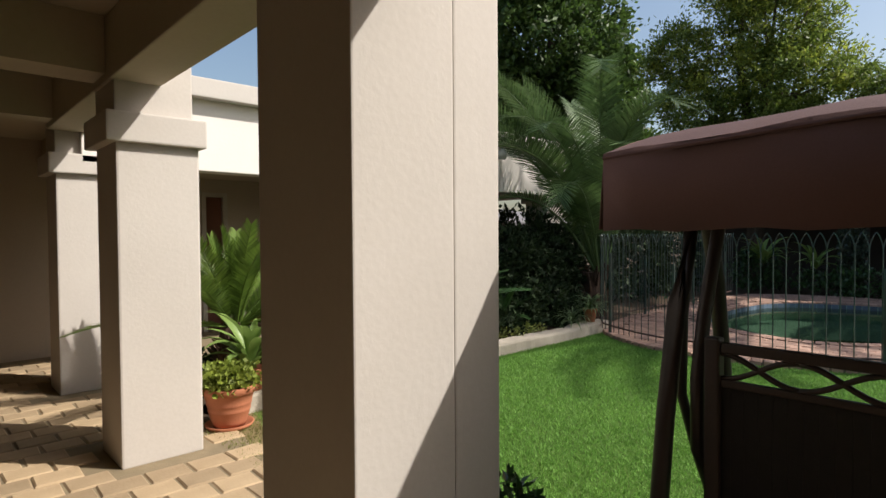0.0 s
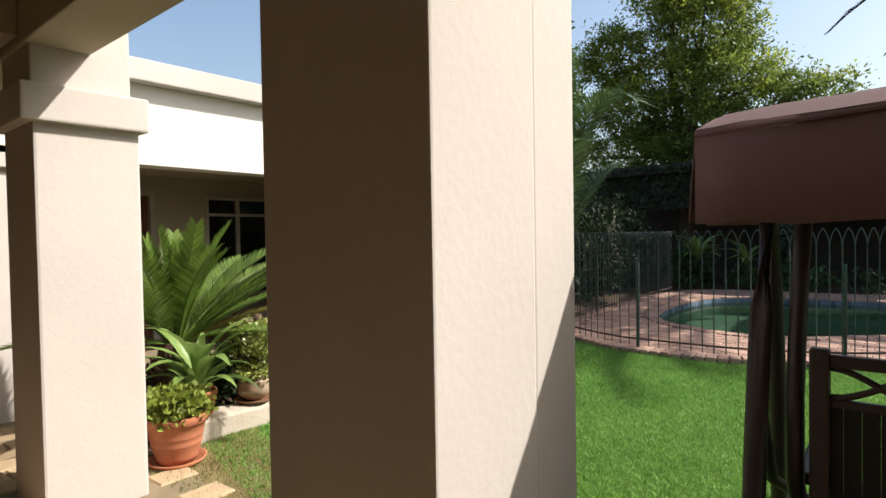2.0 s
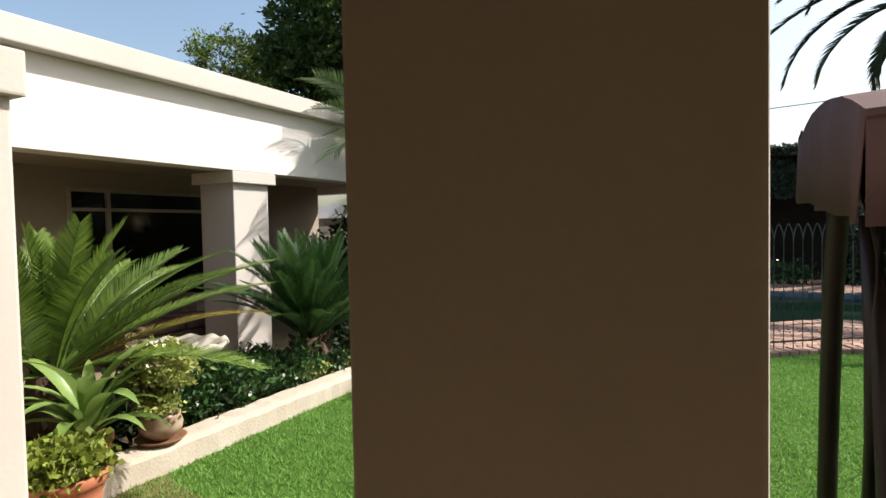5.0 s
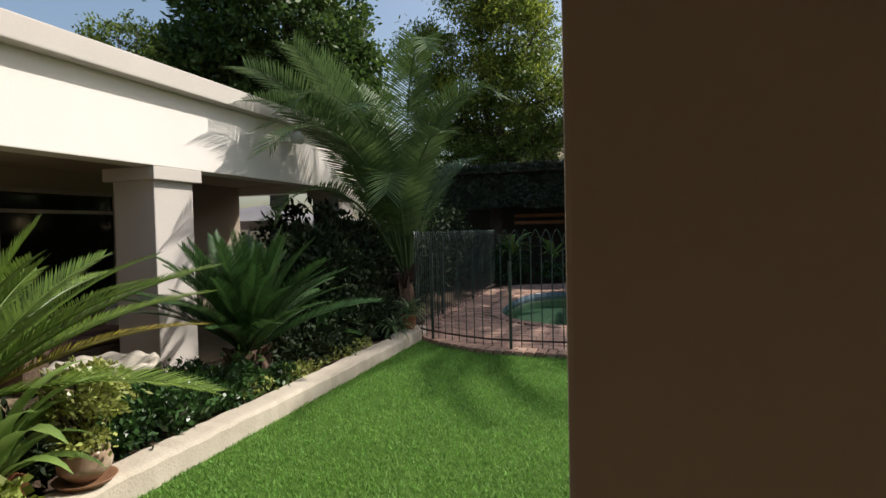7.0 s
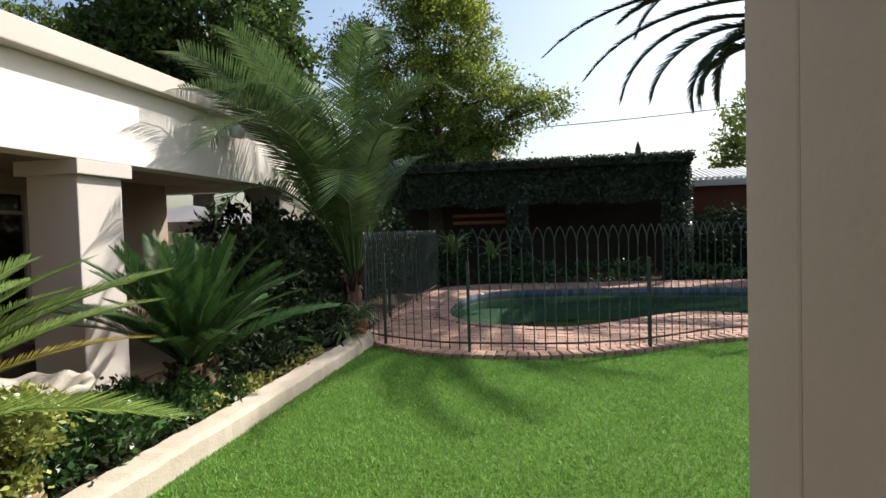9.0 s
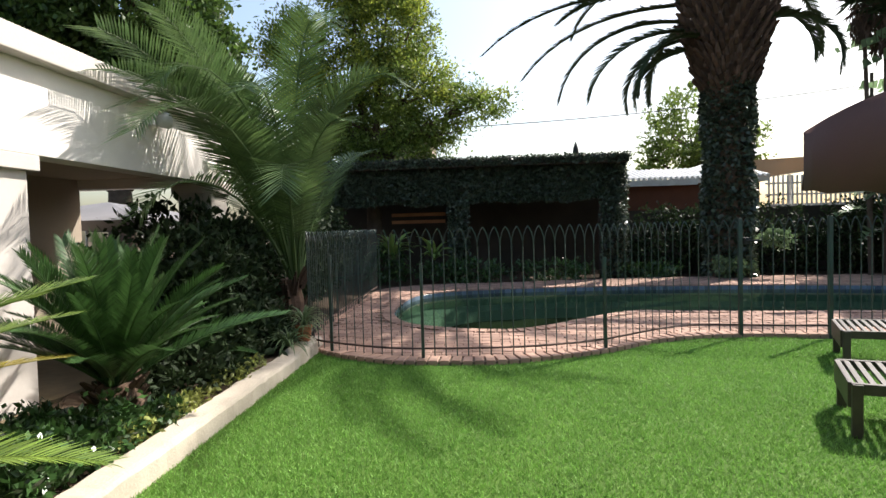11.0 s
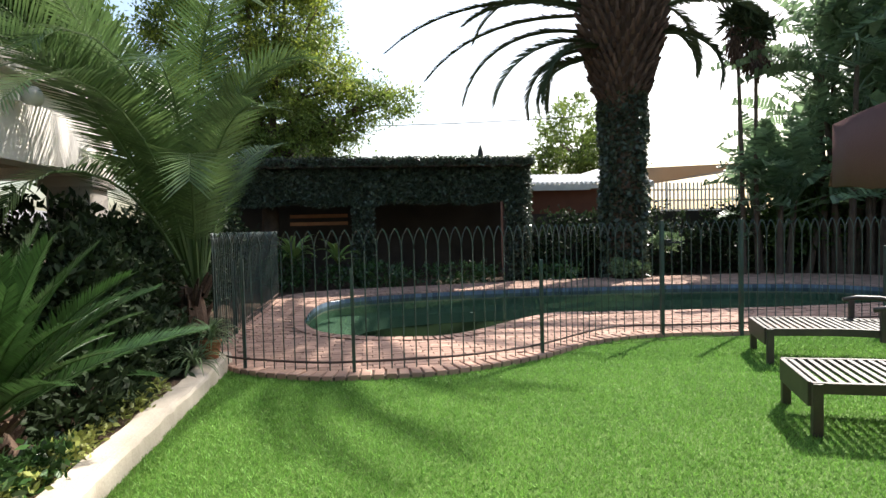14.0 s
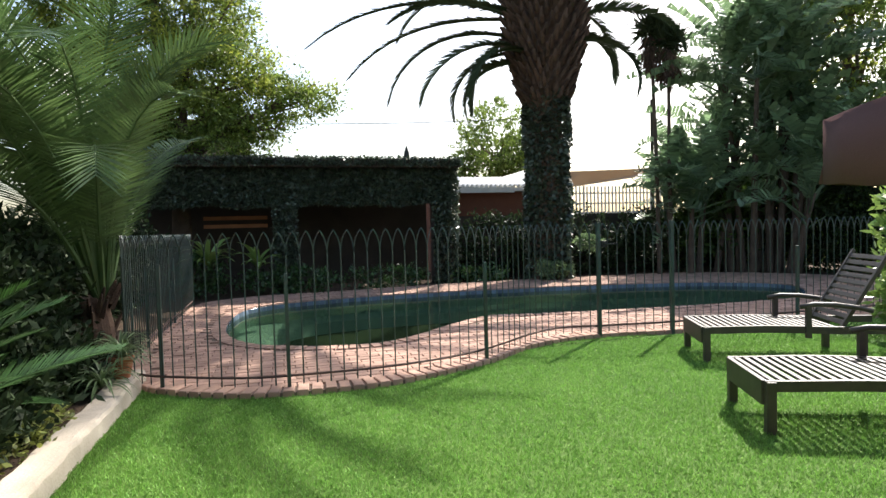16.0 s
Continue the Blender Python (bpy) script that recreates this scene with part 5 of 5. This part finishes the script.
bm.faces.new([bm.verts.new(v) for v in ((22.3, -7.6, 2.85), (22.3, -7.6, 3.55), (20.9, -12.3, 3.60), (20.7, -11.3, 3.32))])
o = part("tan_panel", bm, SAIL, sail)
o.modifiers.new("thickness", "SOLIDIFY").thickness = 0.02
for x, y in ((22.45, -8.95), (22.5, -5.0), (21.0, -12.1), (25, -5.0)):
    bm = bmesh.new()
    tube(bm, [(x, y, 0), (x, y, 3.0)], 0.05, 8)
    part("post", bm, WHITEMETAL, sail)
wf = thing("white_palisade", "white steel palisade fence beyond the wall", "fence", pose(0, 0, 0))
for k in range(30):
    y = -7.7 - k * 0.16
    bm = bmesh.new()
    box(bm, 21.4, 21.43, y - 0.03, y + 0.03, 1.0, 2.9)
    part("pale", bm, WHITEMETAL, wf)
for z in (0.0, 2.2, 2.6):
    bm = bmesh.new()
    box(bm, 21.44, 21.48, -12.5, -7.6, z, z + (1.9 if z == 0 else 0.06))
    part("rail", bm, WHITEMETAL, wf)

up = thing("utility_pole", "weathered wooden utility pole with a crossarm", "utility pole", pose(16.9, -8.2, 0))
bm = bmesh.new()
tube(bm, [(0, 0, -0.1), (0, 0, 5.25)], [0.06, 0.045], 8)
part("pole", bm, WOODPOLE, up)
bm = bmesh.new()
tube(bm, [(0, 0, 4.85), (0.0, 0.5, 4.9)], 0.012, 5)
part("arm", bm, WOODPOLE, up)
cable = thing("overhead_cable", "thin black overhead cable sagging above the garden", "cable", pose(0, 0, 0))
bm = bmesh.new()
a, b = Vector((16.9, -7.75, 4.9)), Vector((18.9, 9.0, 4.65))
tube(bm, [a.lerp(b, f) + Vector((0, 0, -0.30 * 4 * f * (1 - f))) for f in [i / 16 for i in range(17)]], 0.013, 5)
part("wire", bm, ORNAMENT, cable)
upper = thing("upper_building", "cream upper storey glimpsed between the trees", "house", pose(21.5, 5.4, 0))
bm = bmesh.new()
box(bm, 0, 3, -1.2, 1.2, 0, 5.0)
part("wall", bm, HOUSE_WALL, upper)
bm = bmesh.new()
box(bm, -0.3, 3.2, -1.5, 1.5, 4.9, 5.1)
part("roof", bm, BROWNWALL, upper)

# ---- grass ----
rng = np.random.default_rng(23)
lx = np.array(LAWN_LOOP)


def grass(name, label, n, x0, x1, y0, y1, h, w, material, test):
    c = np.stack([rng.uniform(x0, x1, n), rng.uniform(y0, y1, n)], 1)
    px, py = lx[:, 0], lx[:, 1]
    ins = np.zeros(n, bool)
    for i in range(len(lx)):
        j = i - 1
        cond = (py[i] > c[:, 1]) != (py[j] > c[:, 1])
        ins ^= cond & (c[:, 0] < (px[j] - px[i]) * (c[:, 1] - py[i]) / (py[j] - py[i] + 1e-9) + px[i])
    c = c[ins if test else np.ones(n, bool)]
    n = len(c)
    a = rng.uniform(0, math.tau, n)
    hh = h * rng.uniform(0.5, 1.25, n)
    s = np.stack([np.cos(a), np.sin(a), 0 * a], 1) * (w / 2)
    b = np.stack([c[:, 0], c[:, 1], 0 * a], 1)
    lean = rng.normal(size=(n, 2)) * 0.55
    t = b + np.stack([lean[:, 0] * hh, lean[:, 1] * hh, hh], 1)
    return tagged(new(name, faces_mesh(name, np.stack([b - s, b + s, t], 1), 3, material)), label, "grass", kind="stuff")


grass("lawn_grass", "short thick green lawn grass blades", 330000, 1.5, 7.7, -3.2, 4.35, 0.026, 0.007, BLADE, True)
grass("far_lawn_grass", "short green lawn grass blades further off", 60000, 1.5, 7.7, -9.0, -3.2, 0.028, 0.011, BLADE, True)
grass("sparse_grass", "sparse dry yellowing grass at the lawn's edge", 5000, 1.42, 2.2, 2.9, 4.3, 0.03, 0.006, DRYBLADE, False)

# ---- paving pieces ----
PATIO_STONE = [piece_mesh("paver", 0.234 + 0.005 * k, 0.190, 0.03, PAVER, 0.009) for k in range(-1, 2)]
rp = random.Random(12)
far = bmesh.new()
count = 0
for r in range(68):
    for k in range(24):
        x, y = 1.5 - (k + (0.5 if r % 2 else 0)) * 0.245, -5.6 + r * 0.198
        if y > 7.9 or x < -3.3 or (x > 1.3 and not 2.2 < y < 4.0):
            continue
        if any(x0 - 0.11 < x < x1 + 0.11 and y0 - 0.09 < y < y1 + 0.09 for x0, x1, y0, y1 in ((0.787, 1.385, 1.24, 1.787), (0.822, 1.308, 3.762, 4.25), (0.86, 1.32, 5.95, 6.42), (0.8, 1.38, -1.9, -1.35))):
            continue
        dz, tw = rp.uniform(-0.004, 0.004), rp.uniform(-2.5, 2.5)
        if y > 2.3 and x > -0.75 and y < 7.6 and count < 300:
            ob = new("paver", PATIO_STONE[rp.randrange(3)])
            ob.parent = patio
            ob.matrix_local = pose(x, y, -0.012 + dz, 0, 0, tw)
            count += 1
        else:
            w, d = 0.236, 0.190
            lo = [far.verts.new((x + sx * w / 2, y + sy * d / 2, 0)) for sx, sy in ((-1, -1), (1, -1), (1, 1), (-1, 1))]
            hi = [far.verts.new((x + sx * (w / 2 - 0.012), y + sy * (d / 2 - 0.012), 0.018 + dz)) for sx, sy in ((-1, -1), (1, -1), (1, 1), (-1, 1))]
            far.faces.new(hi)
            for q in range(4):
                far.faces.new((lo[q], lo[(q + 1) % 4], hi[(q + 1) % 4], hi[q]))
tagged(part("pavers", far, PAVER_J, patio), kind="stuff")

BRICK_ME = piece_mesh("brick", 0.103, 0.213, 0.05, BRICK, 0.005)
HALF = piece_mesh("brick", 0.095, 0.20, 0.06, BRICK, 0.006)
far = bmesh.new()
count = 0


def far_brick(x, y, w, d, z, turn=0.0):
    m = pose(x, y, 0, 0, 0, turn)
    lo = [far.verts.new(m @ Vector((sx * w / 2, sy * d / 2, 0.0))) for sx, sy in ((-1, -1), (1, -1), (1, 1), (-1, 1))]
    hi = [far.verts.new(m @ Vector((sx * (w / 2 - 0.005), sy * (d / 2 - 0.005), z))) for sx, sy in ((-1, -1), (1, -1), (1, 1), (-1, 1))]
    far.faces.new(hi)
    for q in range(4):
        far.faces.new((lo[q], lo[(q + 1) % 4], hi[(q + 1) % 4], hi[q]))


for i in range(76):
    for j in range(66):
        x, y = 6.45 + i * 0.111, -9.3 + (j + 0.5 * (i % 2)) * 0.221
        if not inside(x, y, DECK_LOOP) or inside(x, y, POOL_LOOP) or edge_gap(x, y, DECK_LOOP) < 0.19 or edge_gap(x, y, POOL_LOOP) < 0.25:
            continue
        dz, tw = rp.uniform(-0.003, 0.004), rp.uniform(-1.2, 1.2)
        if x < 8.35 and y > 0.35 and count < 230:
            ob = new("brick", BRICK_ME)
            ob.parent = deck
            ob.matrix_local = pose(x, y, DECK_Z - 0.05 + dz, 0, 0, tw)
            count += 1
        else:
            far_brick(x, y, 0.103, 0.213, DECK_Z + dz, tw)
for loop, off, near in ((DECK_LOOP, 0.095, True), (POOL_LOOP, -0.10, False)):
    m = len(loop)
    for k in range(m):
        (x0, y0), (x1, y1) = loop[k - 1], loop[(k + 1) % m]
        a = math.atan2(y1 - y0, x1 - x0)
        nx, ny = -math.sin(a), math.cos(a)
        x, y = loop[k]
        if inside(x + nx * 0.05, y + ny * 0.05, loop) != (off > 0):
            nx, ny = -nx, -ny
        x, y = x + nx * abs(off), y + ny * abs(off)
        dz = rp.uniform(-0.003, 0.004)
        if near and x < 7.8 and y > -0.4 and y < 4.4 and count < 300:
            ob = new("brick", HALF)
            ob.parent = deck
            ob.matrix_local = pose(x, y, DECK_Z - 0.055 + dz, 0, 0, math.degrees(a))
            count += 1
        else:
            far_brick(x, y, 0.112, 0.20, DECK_Z + dz + 0.004, math.degrees(a))
tagged(part("bricks", far, BRICK_J, deck), kind="stuff")
TILE = piece_mesh("tile", 0.112, 0.012, 0.15, POOLTILE, 0.002)
m = len(POOL_LOOP)
for k in range(m):
    (x0, y0), (x1, y1) = POOL_LOOP[k - 1], POOL_LOOP[(k + 1) % m]
    ob = new("tile", TILE)
    ob.parent = pool
    ob.matrix_local = pose(*POOL_LOOP[k], -0.125, 0, 0, math.degrees(math.atan2(y1 - y0, x1 - x0)))
